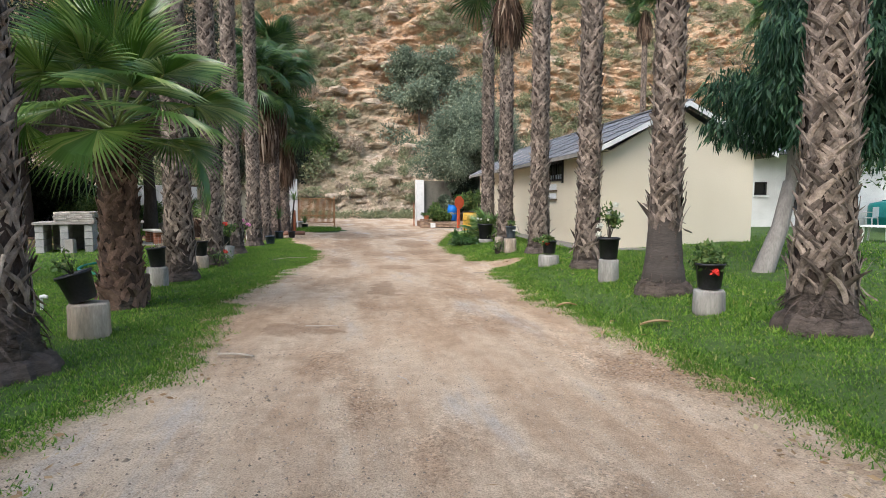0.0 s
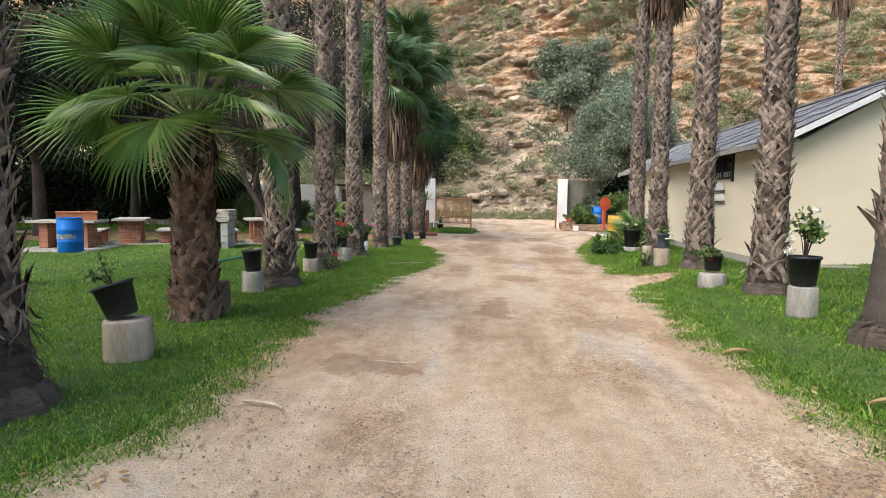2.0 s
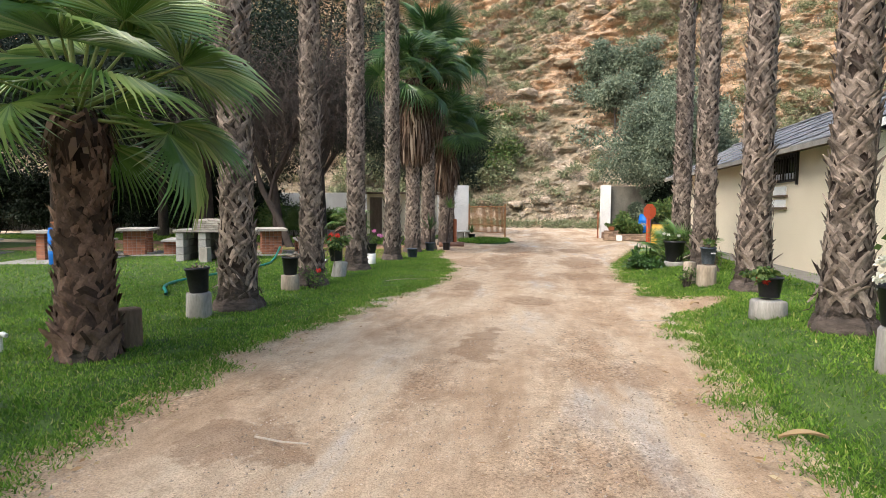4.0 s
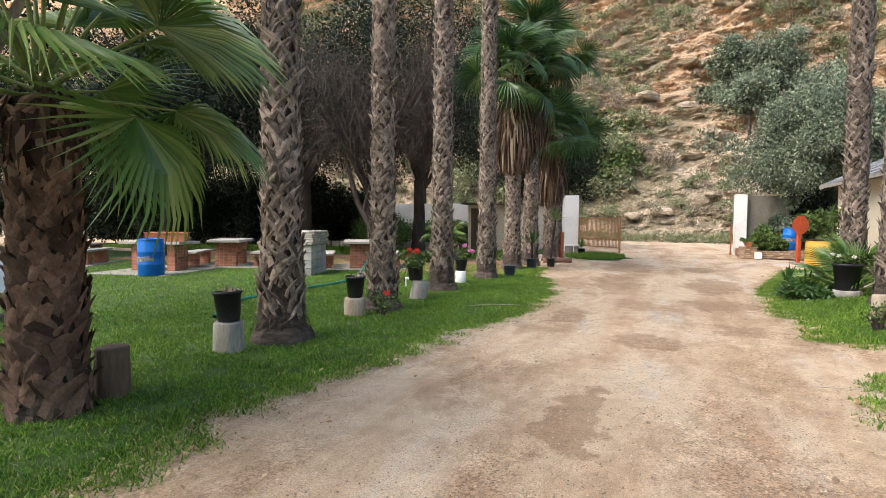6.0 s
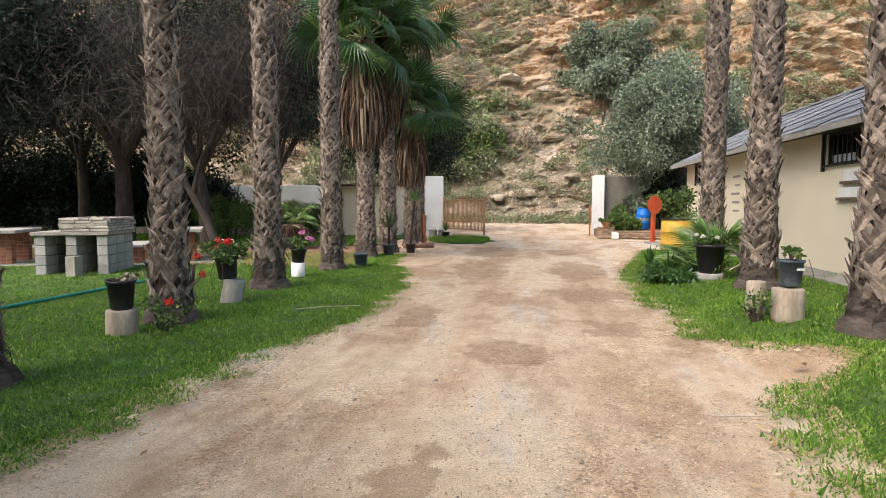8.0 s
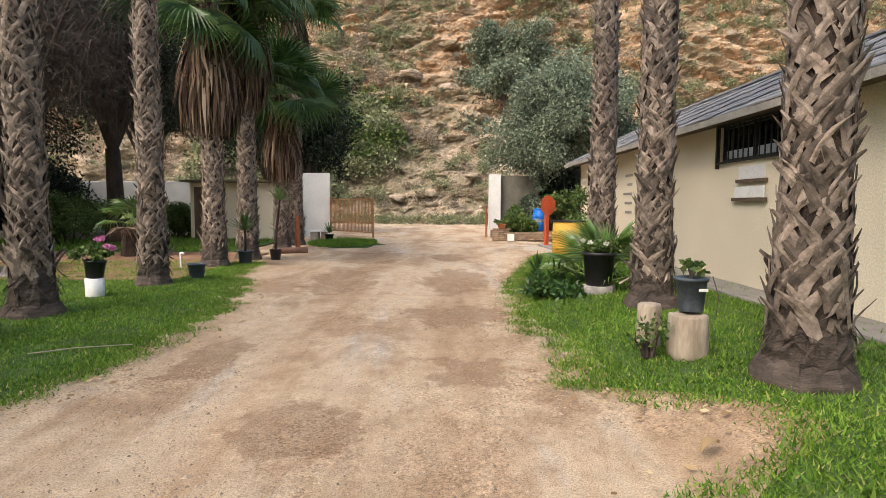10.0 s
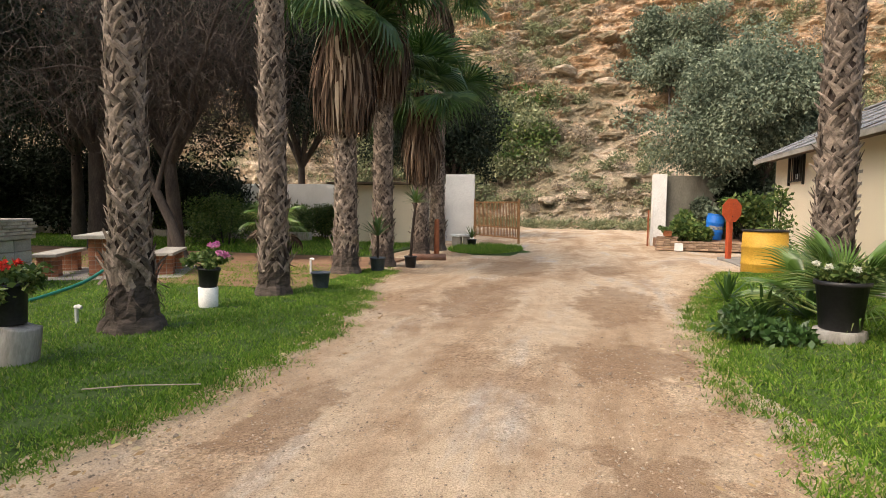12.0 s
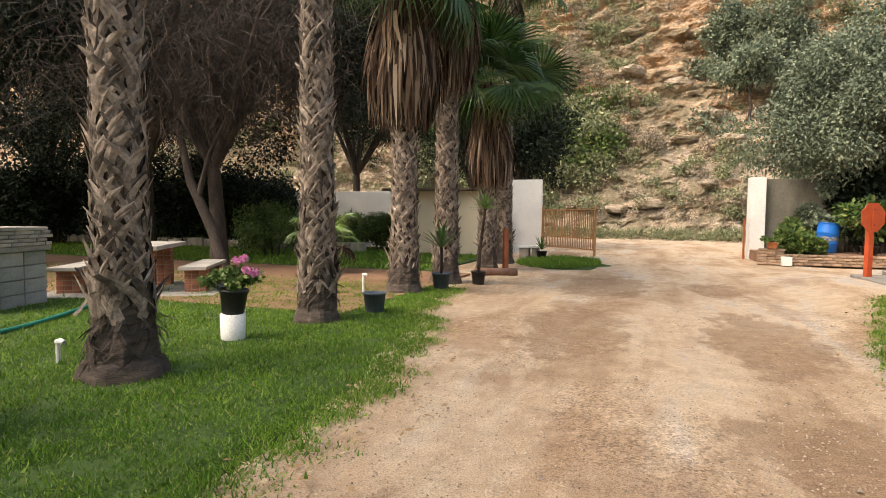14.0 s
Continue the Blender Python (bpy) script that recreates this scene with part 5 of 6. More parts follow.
loose = thing("concrete_block", -7.02, 16.18, 0.03, "loose concrete block standing before the barbecue", "block")
part("body", box_bm(-0.1, -0.1, 0, 0.1, 0.1, 0.38, 0.012), CONCRETE, loose)


def drum(x, y, z, label, tilt=0):
    t = thing("plastic_drum", x, y, z, label, "drum")
    if tilt:
        t.matrix_basis = pose(x, y, z, 0, tilt, 0)
    pr = [(0, 0), (0.26, 0), (0.285, 0.03), (0.29, 0.27), (0.30, 0.29), (0.29, 0.31), (0.29, 0.56), (0.30, 0.58), (0.29, 0.60), (0.287, 0.80), (0.265, 0.85), (0.275, 0.86), (0.275, 0.885), (0.25, 0.885), (0.25, 0.865), (0, 0.865)]
    part("body", lathe(pr, 28), BLUE, t, smooth=True)
    ang = np.linspace(-2.35, -0.55, 14)
    lv = [(0.2965 * math.cos(q), 0.2965 * math.sin(q), zz + 0.012 * math.sin(5 * q)) for zz in (0.36, 0.47) for q in ang]
    part("worn_label", mesh_of("label", lv, [(k, k + 1, k + 15, k + 14) for k in range(13)]), LABEL, t, "worn grey label")
    for a in (0.6, -0.6):
        part("bung", lathe([(0, 0.868), (0.035, 0.868), (0.035, 0.885), (0, 0.885)], 12), POT, t, m=Matrix.Translation((0.17 * math.cos(a), 0.17 * math.sin(a), 0)))
    return t


drum(-9.98, 14.95, 0.03, "blue plastic drum standing on the lawn")
drum(6.0, 31.9, 0.32, "blue plastic drum behind the planter", 6)

# brick planter by the gate pillar
pl = thing("brick_planter_wall", 4.0, 30.5, 0.0, "low rough brick planter wall by the gate pillar", "planter")
part("soil", box_bm(0.15, 0.2, 0, 4.6, 2.4, 0.3), BARE, pl, "brown planter soil")
cw = part("wall_core", box_bm(0.02, 0.02, 0, 4.7, 0.16, 0.29), MORTAR, pl)
pr_ = random.Random(8)
for c in range(4):
    for i in range(20):
        b = put("brick", OLDBRICK_ME, None, cw)
        b.matrix_basis = pose(0.12 + i * 0.23 + 0.1 * (c % 2), 0.03 + pr_.uniform(-0.01, 0.01), 0.036 + c * 0.078, 0, 0, pr_.uniform(-2, 2))
for c in range(6):
    for i in range(3):
        b = put("brick", OLDBRICK_ME, None, cw)
        b.matrix_basis = pose(0.1 + 0.22 * i + 0.03 * (c % 2), -0.08, 0.036 + c * 0.078, 0, 0, pr_.uniform(-3, 3))


# ---- sign, yellow block, step ----
step = put("concrete_step", box_bm(4.98, 23.0, 0.0, 6.3, 25.9, 0.19, 0.02), CONCRETE)
tagged(step, "low concrete step at the house corner", "step", kind="structure")
yb = thing("yellow_barrel", 5.12, 22.4, 0.03, "yellow barrel with a dark rim at the house corner", "barrel")
part("body", lathe([(0, 0), (0.37, 0), (0.39, 0.03), (0.395, 0.30), (0.41, 0.32), (0.395, 0.34), (0.395, 0.62), (0.41, 0.64), (0.395, 0.66), (0.385, 0.93), (0.36, 0.93), (0.36, 0.5), (0, 0.5)], 32), YELLOW, yb, smooth=True)
part("rim", lathe([(0.35, 0.932), (0.40, 0.932), (0.405, 0.965), (0.35, 0.965), (0.35, 0.932)], 32), IRON, yb, "dark rim", smooth=True)
sign = thing("stop_sign", 5.12, 25.35, 0.19, "faded red octagonal sign on a red post", "sign", rz=32)
part("post", box_bm(-0.06, -0.045, 0, 0.06, 0.045, 0.98, 0.008), SIGNRED, sign)
bm = bmesh.new()
oc = [(0.30 * math.cos(math.pi / 8 + k * math.pi / 4), 0.30 * math.sin(math.pi / 8 + k * math.pi / 4)) for k in range(8)]
fa = [bm.verts.new((x, -0.062, 1.16 + z)) for x, z in oc]
fb = [bm.verts.new((x, -0.048, 1.16 + z)) for x, z in oc]
bm.faces.new(fa)
bm.faces.new(fb[::-1])
for i in range(8):
    bm.faces.new((fa[i], fb[i], fb[(i + 1) % 8], fa[(i + 1) % 8]))
bmesh.ops.recalc_face_normals(bm, faces=bm.faces)
part("plate", bm, SIGNRED, sign, "octagonal plate seen from the back")
part("stiffener", box_bm(-0.03, -0.08, 0.93, 0.03, -0.063, 1.39, 0.004), SIGNRED, sign)
for z in (1.0, 1.3):
    part("bolt", box_bm(-0.012, -0.088, z, 0.012, -0.081, z + 0.024, 0.003), IRON, sign)


# ---- pots ----
def pot_mesh(r, h):
    return lathe([(0, 0), (r * 0.74, 0), (r * 0.78, 0.01), (r * 0.97, h * 0.9), (r * 1.06, h * 0.905), (r * 1.07, h), (r * 0.98, h), (r * 0.95, h * 0.9), (0, h * 0.88)], 24)


def log_mesh(r, h, seed, top=0.98):
    return lathe([(0, -0.05), (r * 1.0, -0.05), (r * 1.02, 0.03), (r, h * 0.5), (r * top, h - 0.015), (r * top * 0.94, h), (r * 0.5, h + 0.004), (0, h - 0.004)], 22, 0.07, seed)


def stump(x, y, r, h, mat, seed, label, tilt=(0, 0), square=False):
    t = thing("log_stump", x, y, float(lift(x, y)) + 0.005, label, "stump")
    t.matrix_basis = pose(x, y, float(lift(x, y)) + 0.005, tilt[0], tilt[1], seed * 37 % 360)
    part("body", log_mesh(r, h, seed), mat, t, smooth=True)
    return t


def plant_pot(x, y, z, r, h, mat, label, tilt=(0, 0), name="plant_pot"):
    t = thing(name, x, y, z, label, "pot")
    t.matrix_basis = pose(x, y, z, tilt[0], tilt[1], 0)
    part("body", pot_mesh(r, h), mat, t, smooth=True)
    part("soil", lathe([(0, h * 0.86), (r * 0.9, h * 0.86), (r * 0.92, h * 0.83)], 16), BARE, t)
    return t


def blooms(parent, pts, r, mat, seed, name="flower"):
    q = np.random.default_rng(seed)
    for p in pts:
        ob = part(name, leaf_cloud([p], [r], 70, r * 0.75, r * 0.3, int(q.integers(1, 9999)), 0, 0.8, 0.2), mat, parent, "cluster of petals")


def leafage(parent, centre, rad, n, leaf, seed, mat=BUSH, droop=0.2, flat=0.6, stems=7, h0=0.0):
    q = np.random.default_rng(seed)
    c = np.array(centre) + q.standard_normal((stems, 3)) * np.array([rad * 0.5, rad * 0.5, rad * 0.3 * flat])
    part("stems", tubes("stems", [([(0, 0, h0), tuple((np.array([0, 0, h0]) + p) / 2 + np.array([0, 0, 0.03])), tuple(p)], (0.007, 0.005, 0.003)) for p in c], 5), TREEBARK, parent)
    part("foliage", leaf_cloud(c, np.full(stems, rad * 0.42), n, leaf, leaf * 0.42, seed, droop, flat, 0.1), mat, parent)
    return c


POTS = "black plant pots on stumps along the drive"
g1 = float(lift(-2.5, 6))
# west side, from the near palm to the gate
blk = thing("log_stump", -2.43, 6.02, g1, "squarish weathered wooden block on the grass", "stump", rz=20)
part("body", log_mesh(0.185, 0.35, 61, 1.0), STUMP, blk, smooth=True)
p = plant_pot(-2.48, 6.02, g1 + 0.375, 0.16, 0.29, POT, "black plastic pot leaning on a wooden block", (4, -16))
tagged(p, group=POTS)
leafage(p, (-0.02, 0, 0.42), 0.12, 60, 0.05, 62, h0=0.24, flat=1.0)
stump(-2.87, 9.58, 0.15, 0.31, STUMP_GREY, 63, "pale grey log stump beside a palm")
p = plant_pot(-2.87, 9.58, g1 + 0.32, 0.14, 0.31, POT, "black plastic pot on a pale stump", (0, -4))
tagged(p, group=POTS)
leafage(p, (0, 0, 0.30), 0.12, 60, 0.05, 64, h0=0.24, mat=SCRUB_B)
stump(-2.80, 12.02, 0.145, 0.26, STUMP, 65, "cream weathered log stump beside a palm")
p = plant_pot(-2.80, 12.02, g1 + 0.275, 0.135, 0.30, POT, "black plastic pot with a dry plant on a stump", (2, 2))
tagged(p, group=POTS)
leafage(p, (0.06, 0, 0.33), 0.10, 80, 0.045, 66, h0=0.24, mat=SCRUB_B)
sp = bush(-2.5, 12.25, 0.03, 0.3, 0.4, 240, 0.05, BUSH, 67, "straggly geranium with a red flower beside a palm", "geranium")
blooms(sp, [(0.15, -0.12, 0.34)], 0.035, REDFLOWER, 68)
stump(-2.70, 14.0, 0.14, 0.32, STUMP_GREY, 69, "whitewashed leaning log stump", (3, 9))
p = plant_pot(-2.735, 14.0, g1 + 0.33, 0.15, 0.34, POT, "black plastic pot of red geraniums on a leaning stump", (0, -5))
tagged(p, group=POTS)
c = leafage(p, (-0.02, -0.02, 0.38), 0.30, 900, 0.055, 70, h0=0.27, stems=12)
blooms(p, [(-0.02, -0.12, 0.52), (0.1, -0.1, 0.50), (-0.03, -0.18, 0.43), (-0.35, -0.1, 0.34), (-0.24, -0.22, 0.10), (0.02, 0.1, 0.5)], 0.042, REDFLOWER, 71)
trail = [([(0, -0.15, 0.3), (-0.2, -0.25, 0.25), (-0.3, -0.28, -0.05)], (0.006, 0.005, 0.003)), ([(0.02, -0.15, 0.3), (0.05, -0.2, 0.15), (0.02, -0.2, -0.1)], (0.006, 0.005, 0.003)), ([(-0.05, -0.15, 0.3), (-0.12, -0.22, 0.1), (-0.1, -0.24, -0.15)], (0.006, 0.005, 0.003))]
part("trailing_stems", tubes("trailing_stems", trail, 5), TWIG, p)
for x, y, lab, seed in ((-2.88, 16.72, "black pot of pink geraniums on a white cone", 72),):
    cone = thing("white_bucket", x, y, g1, "white bucket standing upside down under a pot", "bucket")
    part("body", lathe([(0, 0.0), (0.115, 0.0), (0.12, 0.02), (0.125, 0.27), (0, 0.275)], 22), WHITEPAINT, cone, smooth=True)
    p = plant_pot(x, y, g1 + 0.275, 0.14, 0.25, POT, lab, (0, 5))
    tagged(p, group=POTS)
    leafage(p, (0.0, 0, 0.36), 0.22, 620, 0.055, seed, h0=0.2)
    blooms(p, [(0.06, -0.05, 0.55), (0.2, -0.08, 0.47), (0.02, 0.1, 0.56), (0.24, -0.02, 0.45)], 0.04, PINKFLOWER, seed + 1)
p = plant_pot(-2.30, 18.75, 0.02, 0.15, 0.28, POTBLUE, "empty dark pot standing behind a palm")
p = plant_pot(-2.32, 21.35, 0.0, 0.16, 0.32, POTBLUE, "grey pot with a spiky yucca")


def spiky(parent, base, n, length, width, mat, seed, el0=0.3, el1=1.4, droop=0.25):
    """A rosette of narrow stiff leaves, each one a part."""
    q = np.random.default_rng(seed)
    for i in range(n):
        az, el = i * 2.39996, q.uniform(el0, el1)
        d = np.array([math.cos(az) * math.cos(el), math.sin(az) * math.cos(el), math.sin(el)])
        s = np.array([-math.sin(az), math.cos(az), 0])
        b = np.array(base)
        le = length * q.uniform(0.7, 1.1)
        pts = [b, b + d * le * 0.4, b + d * le * 0.75 - np.array([0, 0, droop * le * 0.15]), b + d * le - np.array([0, 0, droop * le * 0.45])]
        ws = [width * 0.7, width, width * 0.7, 0.002]
        vv = []
        for p_, w_ in zip(pts, ws):
            vv += [p_ - s * w_, p_ + np.array([0, 0, -0.25 * w_]), p_ + s * w_]
        ff = []
        for j in range(3):
            ff += [(3 * j, 3 * j + 1, 3 * j + 4, 3 * j + 3), (3 * j + 1, 3 * j + 2, 3 * j + 5, 3 * j + 4)]
        part("leaf", mesh_of("leaf", vv, ff), mat, parent)


spiky(p, (0, 0, 0.75), 34, 0.6, 0.02, FAN_DARK, 81)
part("stem", tubes("stem", [([(0, 0, 0.25), (0.01, 0, 0.5), (0, 0, 0.78)], (0.03, 0.028, 0.03))], 8), BARK, p)
p = plant_pot(-1.98, 22.5, 0.0, 0.14, 0.26, POT, "dark pot with a thin-stemmed dragon plant")
part("stem", tubes("stem", [([(0, 0, 0.2), (0.03, 0, 0.7), (0.12, 0, 1.45)], (0.035, 0.03, 0.025))], 8), BARK, p)
spiky(p, (0.12, 0, 1.45), 36, 0.5, 0.018, FAN, 82, 0.0, 1.3)
sago = thing("cycad", -5.6, 22.9, 0.03, "short rough cycad stump with arching leaves", "palm")
part("trunk", lathe([(0.3, -0.05), (0.28, 0.3), (0.2, 0.75), (0.0, 0.82)], 18, 0.06, 9), BARK, sago)
for i in range(11):
    fan_leaf(sago, (0, 0, 0.8), i * 2.4, -0.3 + 0.15 * i, 0.45, 0.55, FAN if i > 2 else THATCH, 900 + i, 0.5, 24, 2.0)
dk = stump(-2.64, 8.06, 0.12, 0.38, DARKLOG, 83, "dark sawn log beside the young palm")
rp = thing("red_post", -2.12, 25.25, 0.0, "short red-brown post beside the drive", "post")
part("post", lathe([(0.075, -0.1), (0.07, 1.0), (0.05, 1.03), (0, 1.03)], 12), RUSTRED, rp, smooth=True)
lg = thing("red_log", -2.5, 23.95, 0.09, "reddish log lying beside the drive", "log", rz=25)
part("body", lathe([(0, 0), (0.085, 0), (0.09, 0.05), (0.085, 0.95), (0, 0.95)], 14, 0.04, 4), REDLOG, lg, m=pose(0, 0, 0, 0, 90, 0), smooth=True)
wb = thing("white_block_bench", -2.35, 29.3, 0.0, "white slab on rough stones beside the gate", "bench")
part("slab", box_bm(-0.35, -0.2, 0.36, 0.35, 0.2, 0.42, 0.01), WHITEPAINT, wb)
part("support", box_bm(-0.3, -0.15, -0.03, 0.0, 0.15, 0.355, 0.03), STONE, wb)
part("support", box_bm(0.08, -0.15, -0.03, 0.28, 0.15, 0.355, 0.03), STONE, wb)
p = plant_pot(-1.95, 29.1, 0.02, 0.16, 0.26, POT, "dark pot with a light green plant by the gate")
spiky(p, (0, 0, 0.3), 22, 0.5, 0.02, BUSH, 84)
p = plant_pot(4.35, 30.38, 0.47, 0.16, 0.18, TERRA, "terracotta pot on the brick planter")
leafage(p, (0, 0, 0.25), 0.2, 260, 0.07, 85, h0=0.15)
wp = thing("white_tin", 4.68, 30.2, 0.0, "small white square tin on the ground", "tin")
part("body", box_bm(-0.12, -0.12, 0, 0.12, 0.12, 0.25, 0.012), WHITEPAINT, wp)
p = plant_pot(6.9, 31.2, 0.31, 0.22, 0.24, POT, "dark planter bowl beside the drum")

# east side
ge = float(lift(4.1, 8))
stump(4.03, 5.5, 0.16, 0.25, STUMP_GREY, 90, "grey log stump under a tangled pot plant")
p = plant_pot(4.03, 5.5, ge + 0.262, 0.15, 0.28, POT, "black pot overgrown with twiggy stems and a red flower")
tagged(p, group=POTS)
leafage(p, (0, 0, 0.3), 0.26, 520, 0.05, 91, h0=0.2, flat=0.9, stems=14)
blooms(p, [(-0.05, -0.17, 0.2)], 0.035, REDFLOWER, 92)
stump(4.06, 8.02, 0.15, 0.33, STUMP_GREY, 93, "cut grey concrete-like stump on the bank")
p = plant_pot(4.06, 8.02, ge + 0.342, 0.16, 0.32, POT, "black pot with a leggy white-flowered plant")
tagged(p, group=POTS)
leafage(p, (0.04, 0, 0.62), 0.2, 260, 0.06, 94, h0=0.24, flat=1.3, stems=9)
blooms(p, [(0.1, 0, 0.82), (-0.05, -0.1, 0.7), (0.16, -0.05, 0.66), (-0.14, 0.02, 0.5), (-0.2, -0.08, 0.38)], 0.04, WHITEFLOWER, 95)
stump(3.95, 10.35, 0.19, 0.20, STUMP_GREY, 96, "low grey stump on the bank")
p = plant_pot(3.98, 10.4, ge + 0.212, 0.14, 0.24, POT, "black pot with red flowers on a low stump")
tagged(p, group=POTS)
leafage(p, (-0.08, -0.05, 0.28), 0.2, 420, 0.05, 97, h0=0.2)
blooms(p, [(-0.1, -0.16, 0.2), (-0.16, -0.1, 0.24)], 0.035, REDFLOWER, 98)
stump(4.0, 13.15, 0.15, 0.33, STUMP, 99, "split weathered log stump on the bank")
p = plant_pot(4.03, 13.2, ge + 0.345, 0.122, 0.27, POTBLUE, "faded grey-blue bucket on a split log", name="bucket")
part("label_patch", box_bm(0.01, -0.122, 0.17, 0.08, -0.108, 0.19), WHITEPAINT, p, "small white sticker")
leafage(p, (0, 0, 0.36), 0.1, 60, 0.06, 100, h0=0.25, mat=BUSH)
part("wire", tubes("wire", [([(0.16, -0.02, 0.28), (0.2, -0.05, 0.12), (0.17, -0.08, -0.02)], (0.004, 0.004, 0.004))], 5), TWIG, p)
stump(3.83, 13.55, 0.10, 0.38, STUMP, 101, "short leafy log beside the bucket")
bush(3.72, 13.25, ge, 0.16, 0.3, 160, 0.05, BUSH, 102, "small creeping plant on a log")
stump(4.15, 16.3, 0.22, 0.10, STUMP_GREY, 103, "pale log disc under the large pot")
p = plant_pot(4.15, 16.3, ge + 0.112, 0.215, 0.45, POT, "large black pot with white-flowered succulents")
leafage(p, (0, 0, 0.5), 0.2, 520, 0.055, 104, h0=0.36, mat=BUSH, droop=0.1, stems=12)
blooms(p, [(-0.15, -0.1, 0.58), (0.05, -0.15, 0.57), (-0.22, 0, 0.6)], 0.03, WHITEFLOWER, 105)
yf = thing("small_fan_palm", 4.40, 16.95, ge, "small fan palm seedling behind the large pot", "palm")
for i in range(15):
    fan_leaf(yf, (0, 0, 0.05), i * 2.4, 0.3 + 0.07 * i, 0.55, 0.55, FAN, 950 + i, 0.15, 26, 1.6, 0.4 * (i % 3 - 1), 0.1)
for x, y, n_, le_ in ((3.78, 17.3, 30, 0.55), (3.75, 18.9, 24, 0.5), (4.25, 17.4, 26, 0.7)):
    ag = thing("spiky_plant", x, y, float(lift(x, y)), "spiky dark green plant on the lawn edge", "plant")
    spiky(ag, (0, 0, 0.0), n_, le_, 0.022, FAN_DARK, int(x * 100 + y), 0.2, 1.35)

# garden furniture on the far lawn
def plastic_chair(x, y, rz):
    c = thing("plastic_chair", x, y, float(lift(x, y)), "white moulded plastic garden chair on the far lawn", "chair", "", rz)
    part("seat", box_bm(-0.24, -0.22, 0.40, 0.24, 0.24, 0.43, 0.012), WHITEPAINT, c)
    part("backrest", box_bm(-0.23, 0.22, 0.45, 0.23, 0.25, 0.84, 0.012), WHITEPAINT, c)
    for sx in (-0.22, 0.22):
        part("armrest", box_bm(sx - 0.025, -0.22, 0.62, sx + 0.025, 0.215, 0.645, 0.008), WHITEPAINT, c)
        for sy in (-0.21, 0.21):
            part("leg", tubes("leg", [([(sx * 1.15, sy * 1.15, -0.01), (sx * 1.05, sy * 1.05, 0.3), (sx, sy, 0.61 if sy < 0 else 0.44)], (0.024, 0.024, 0.02))], 6), WHITEPAINT, c, smooth=True)


plastic_chair(20.4, 19.3, 200)
lt = thing("plastic_table", 13.6, 12.5, float(lift(13.6, 12.5)), "low white plastic table on the lawn", "table", rz=35)
part("tabletop", box_bm(-0.45, -0.3, 0.40, 0.45, 0.3, 0.435, 0.012), WHITEPAINT, lt)
for sx in (-0.38, 0.38):
    for sy in (-0.24, 0.24):
        part("leg", tubes("leg", [([(sx * 1.1, sy * 1.1, -0.01), (sx, sy, 0.2), (sx, sy, 0.402)], (0.022, 0.025, 0.028))], 8), WHITEPAINT, lt, smooth=True)
tank = thing("water_tank", 21.9, 19.9, float(lift(21.9, 19.9)), "teal plastic water tank under the trees", "tank")
part("body", lathe([(0, 0), (0.62, 0), (0.65, 0.05), (0.66, 0.4), (0.68, 0.43), (0.66, 0.46), (0.66, 0.85), (0.6, 0.98), (0.25, 1.06), (0, 1.07)], 30), TEAL, tank, smooth=True)
part("lid", lathe([(0, 1.072), (0.2, 1.072), (0.2, 1.12), (0, 1.13)], 20), TEAL, tank, smooth=True)

# pipes, hose, sticks and litter
for x, y, h in ((-3.58, 15.4, 0.2), (-3.26, 20.25, 0.32), (-3.64, 7.62, 0.18)):
    t = thing("standpipe", x, y, 0.02, "short white plastic standpipe in the lawn", "pipe")
    part("pipe", tubes("pipe", [([(0, 0, -0.05), (0, 0, h * 0.6), (0, 0, h)], (0.02, 0.02, 0.02))], 10), PIPE, t, smooth=True)
    part("elbow", tubes("elbow", [([(-0.01, 0, h), (0.03, 0, h + 0.012), (0.07, 0, h)], (0.026, 0.026, 0.022))], 10), PIPE, t, smooth=True)
cv = bpy.data.curves.new("garden_hose", "CURVE")
cv.dimensions, cv.bevel_depth, cv.bevel_resolution = "3D", 0.026, 3
s_ = cv.splines.new("BEZIER")
hp = ((-4.3, 10.9, 0.09), (-5.15, 12.2, 0.07), (-5.2, 14.0, 0.065), (-5.2, 15.8, 0.065), (-5.6, 17.0, 0.08), (-5.95, 17.9, 0.16), (-6.1, 18.4, 0.3))
s_.bezier_points.add(len(hp) - 1)
for bp_, co in zip(s_.bezier_points, hp):
    bp_.co, bp_.handle_left_type, bp_.handle_right_type = co, "AUTO", "AUTO"
cv.materials.append(HOSE)
tagged(new("garden_hose", cv), "green garden hose lying across the lawn", "hose")


def stick(x, y, z, pts, r, label, name="stick"):
    t = thing(name, x, y, z, label, "stick")
    part("branch", tubes("branch", [(pts, [r * (1 - 0.5 * i / len(pts)) for i in range(len(pts))])], 7), STICK, t, smooth=True)


stick(-2.40, 4.15, 0.03, [(0, 0, 0), (0.03, 0.1, 0.35), (0.05, 0.14, 0.62), (0.1, 0.24, 0.98)], 0.022, "pale stick leaning against a palm trunk", "walking_stick")
stick(-1.05, 5.2, 0.0, [(0, 0, 0.012), (0.14, -0.03, 0.016), (0.26, -0.06, 0.01), (0.33, -0.12, 0.01)], 0.014, "dry stick lying on the drive")
stick(-0.35, 6.3, 0.0, [(0, 0, 0.008), (0.2, -0.05, 0.012), (0.36, -0.04, 0.008)], 0.008, "thin dry stick on the drive")
stick(2.5, 10.6, 0.0, [(0, 0, 0.01), (0.3, 0.03, 0.012), (0.6, 0.2, 0.012)], 0.006, "reddish dry twig on the drive edge")
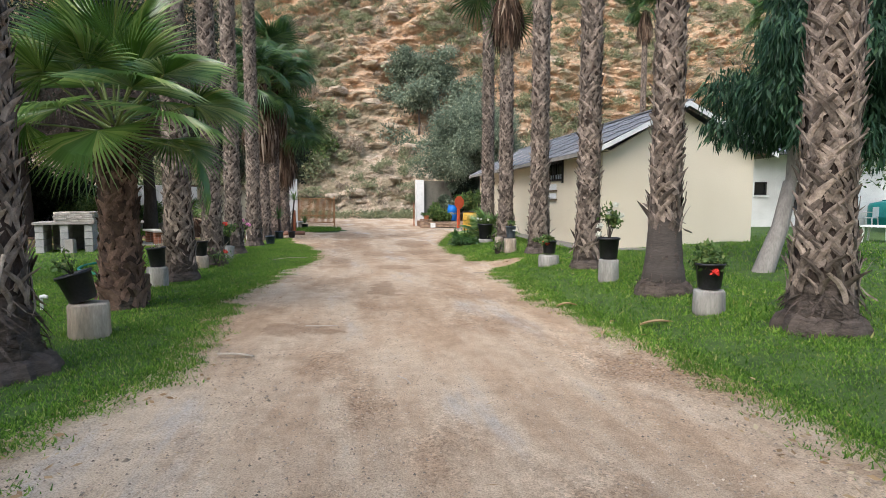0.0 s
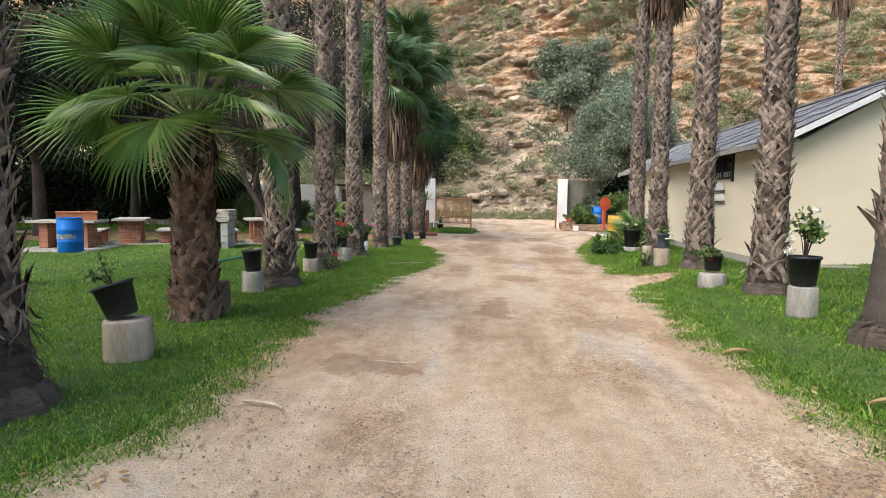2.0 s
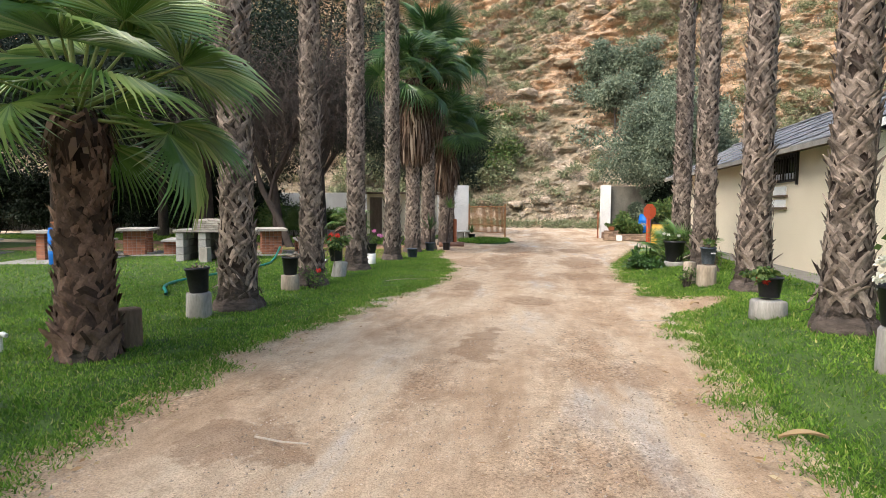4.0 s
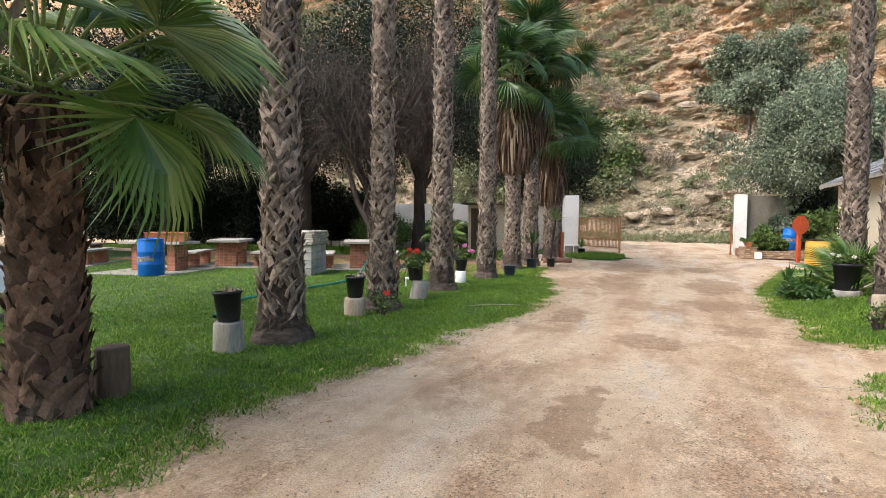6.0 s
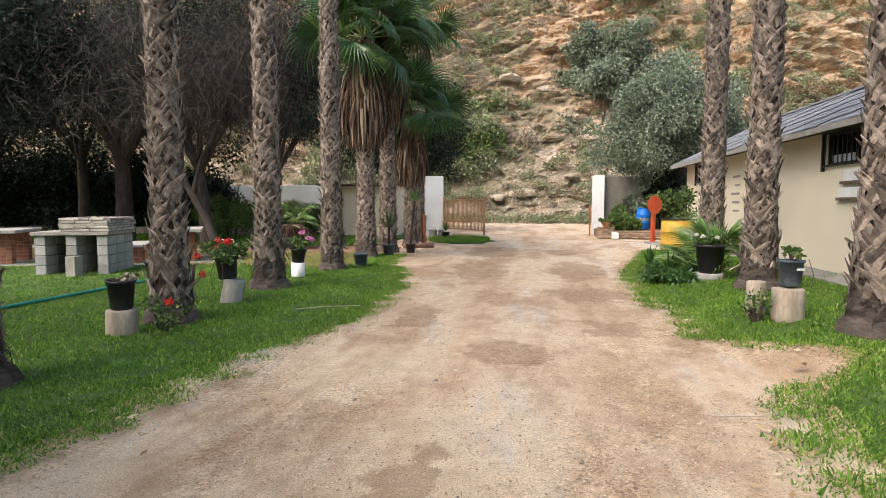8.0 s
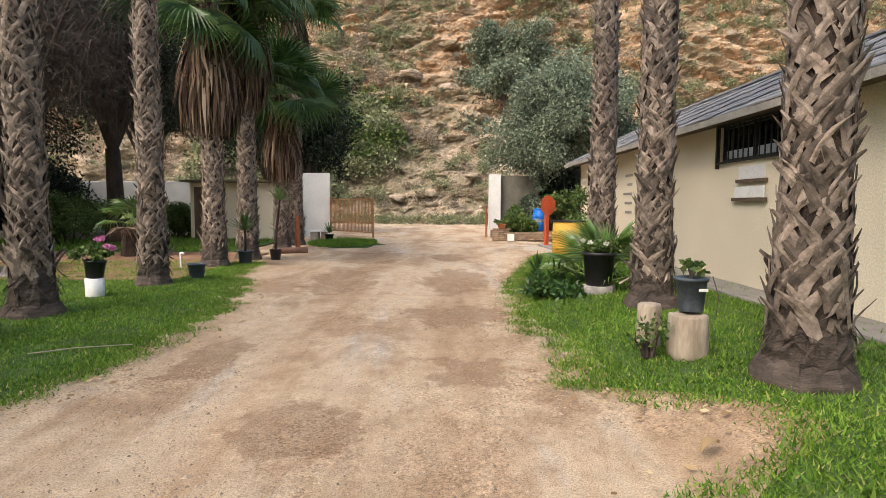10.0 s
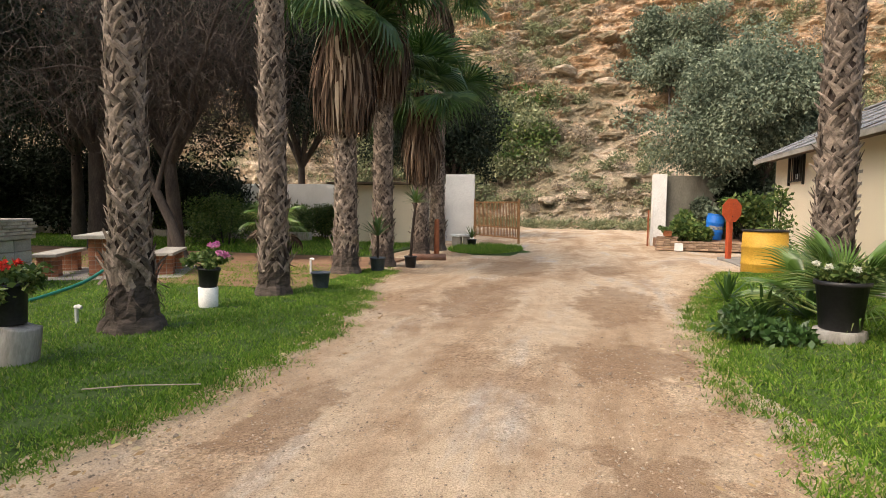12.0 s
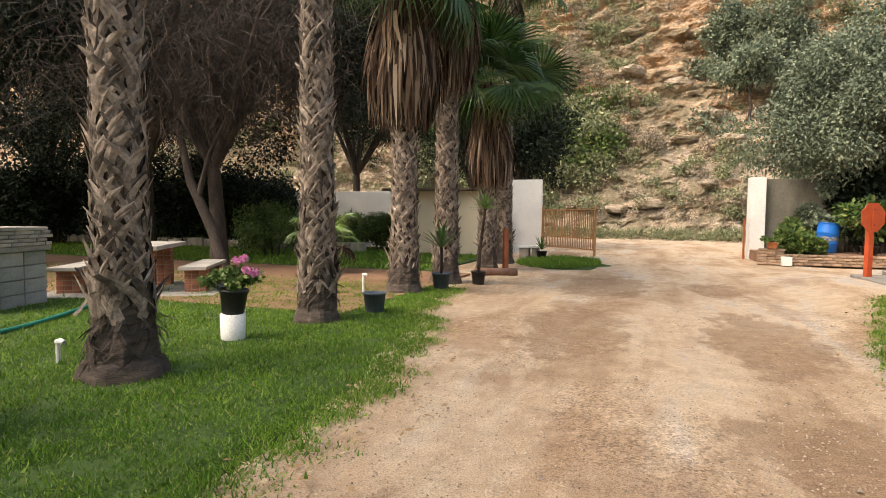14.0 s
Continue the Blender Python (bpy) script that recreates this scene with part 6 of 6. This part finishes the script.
stick(-1.6, 13.6, 0.02, [(0, 0, 0.02), (0.35, 0.1, 0.05), (0.75, 0.32, 0.03)], 0.006, "thin pale stick on the lawn")
stick(0.5, 4.3, 0.0, [(0, 0, 0.006), (0.06, -0.1, 0.008), (0.08, -0.22, 0.006)], 0.005, "thin straw on the drive")
bo = thing("plastic_bottle", -2.36, 3.92, 0.06, "small blue and white plastic bottle in the grass", "bottle", rz=20)
part("body", lathe([(0, 0), (0.035, 0), (0.038, 0.02), (0.038, 0.13), (0.015, 0.17), (0, 0.17)], 14), BLUE, bo, m=pose(-0.1, 0, 0, 0, 90, 0), smooth=True)
part("cap", lathe([(0, 0.171), (0.02, 0.171), (0.02, 0.2), (0, 0.2)], 12), WHITEPAINT, bo, m=pose(-0.1, 0, 0, 0, 90, 0))
tent = thing("tent", -10.85, 11.35, 0.02, "small white and blue camping tent on the lawn", "tent", rz=27)


def tent_skin(z0, z1):
    """A band of a square dome whose sides bulge a little and sag between the poles."""
    v, f = [], []
    rings, seg = 9, 32
    for i in range(rings):
        z = z0 + (z1 - z0) * i / (rings - 1)
        q = 1.12 * (1 - z / 1.5) ** 0.9
        for k in range(seg):
            a = 2 * math.pi * k / seg
            c, t_ = math.cos(a), math.sin(a)
            sq = 1 / (abs(c) ** 5 + abs(t_) ** 5) ** 0.2
            sag = 1 - 0.05 * math.cos(4 * a) ** 2
            v.append((q * sq * sag * c, q * sq * sag * t_, z))
    for i in range(rings - 1):
        for k in range(seg):
            f.append((i * seg + k, i * seg + (k + 1) % seg, (i + 1) * seg + (k + 1) % seg, (i + 1) * seg + k))
    return mesh_of("skin", v, f)


part("wall_fabric", tent_skin(0.0, 0.72), WHITEPAINT, tent, "white tent wall", smooth=True)
part("fly", tent_skin(0.725, 1.46), BLUE, tent, "blue fly sheet over the top", smooth=True)
for x, y, le_, a in ((2.93, 6.85, 0.3, 10), (3.4, 5.45, 0.42, 5), (3.45, 11.6, 0.2, 40), (2.7, 5.3, 0.12, 60)):
    bk = thing("palm_bract", x, y, float(lift(x, y)) + 0.015, "pale dry palm bract lying on the grass edge", "leaf", rz=a)
    n_ = 9
    vv, ff = [], []
    for i in range(n_):
        t_ = i / (n_ - 1)
        w_ = 0.03 * math.sin(math.pi * min(max(t_, 0.04), 0.97)) + 0.004
        z_ = 0.03 * math.sin(math.pi * t_) + 0.02
        vv += [(le_ * (t_ - 0.5), -w_, z_ + 0.012), (le_ * (t_ - 0.5), 0, z_ - 0.008), (le_ * (t_ - 0.5), w_, z_ + 0.012)]
    for i in range(n_ - 1):
        ff += [(3 * i, 3 * i + 1, 3 * i + 4, 3 * i + 3), (3 * i + 1, 3 * i + 2, 3 * i + 5, 3 * i + 4)]
    part("blade", mesh_of("blade", vv, ff), DRYLEAF, bk)


def litter(name, n, seed, size, mat, label, pts, tall=0.5):
    """Small stones: squashed eight-sided lumps scattered on the ground."""
    r = np.random.default_rng(seed)
    x, y = pts(r, n)
    s = size * (0.4 + 1.3 * r.random(len(x)) ** 2)
    a = r.random(len(x)) * 6.28
    o_ = np.array([[1, 0, -0.2], [0, 0.75, -0.2], [-0.9, 0, -0.2], [0, -0.8, -0.2], [0.1, 0.05, tall]])
    ca, sa = np.cos(a)[:, None], np.sin(a)[:, None]
    px = o_[:, 0] * ca - o_[:, 1] * sa
    py = o_[:, 0] * sa + o_[:, 1] * ca
    v = np.stack([x[:, None] + px * s[:, None], y[:, None] + py * s[:, None], (lift(x, y) - 0.018)[:, None] + o_[:, 2] * s[:, None]], -1)
    f = np.array([(0, 1, 4), (1, 2, 4), (2, 3, 4), (3, 0, 4)])
    ob = put(name, mesh_of(name, v.reshape(-1, 3), (np.arange(len(x))[:, None, None] * 5 + f).reshape(-1, 3)), mat)
    return tagged(ob, label, name, kind="stuff")


def on_road(r, n):
    y = r.uniform(1, 26, n)
    x = left_edge(y) + (right_edge(y) - left_edge(y)) * r.beta(0.75, 0.75, n)
    return x, y


def on_edges(r, n):
    y = r.uniform(1, 22, n)
    side = r.random(n) < 0.5
    x = np.where(side, left_edge(y) + r.normal(0.1, 0.2, n), right_edge(y) + r.normal(-0.1, 0.2, n))
    return x, y


litter("gravel", 60000, 41, 0.0075, PEBBLE, "loose gravel on the drive", on_road)
litter("pebbles", 420, 42, 0.017, PEBBLE, "scattered pebbles on the drive", on_road)
for nm, n_, sd, fn, ln in (("dry_leaf_litter", 2600, 43, on_edges, 0.045), ("straw_litter", 1500, 44, on_road, 0.05)):
    r = np.random.default_rng(sd)
    x, y = fn(r, n_)
    a = r.random(n_) * 6.28
    le = ln * (0.4 + 1.2 * r.random(n_))
    wd = le * (0.22 if nm[0] == "d" else 0.05)
    d = np.stack([np.cos(a), np.sin(a), 0.25 * r.random(n_)], 1)
    s2 = np.stack([-np.sin(a), np.cos(a), 0.3 * r.standard_normal(n_)], 1)
    p0 = np.stack([x, y, lift(x, y) + 0.012], 1)
    v = np.stack([p0, p0 + d * le[:, None] * 0.5 + s2 * wd[:, None], p0 + d * le[:, None], p0 + d * le[:, None] * 0.5 - s2 * wd[:, None]], 1).reshape(-1, 3)
    ob = put(nm, mesh_of(nm, v, np.arange(n_ * 4).reshape(-1, 4)), DRYLEAF)
    tagged(ob, "dry leaves and straw scattered on the ground", "litter", kind="stuff")
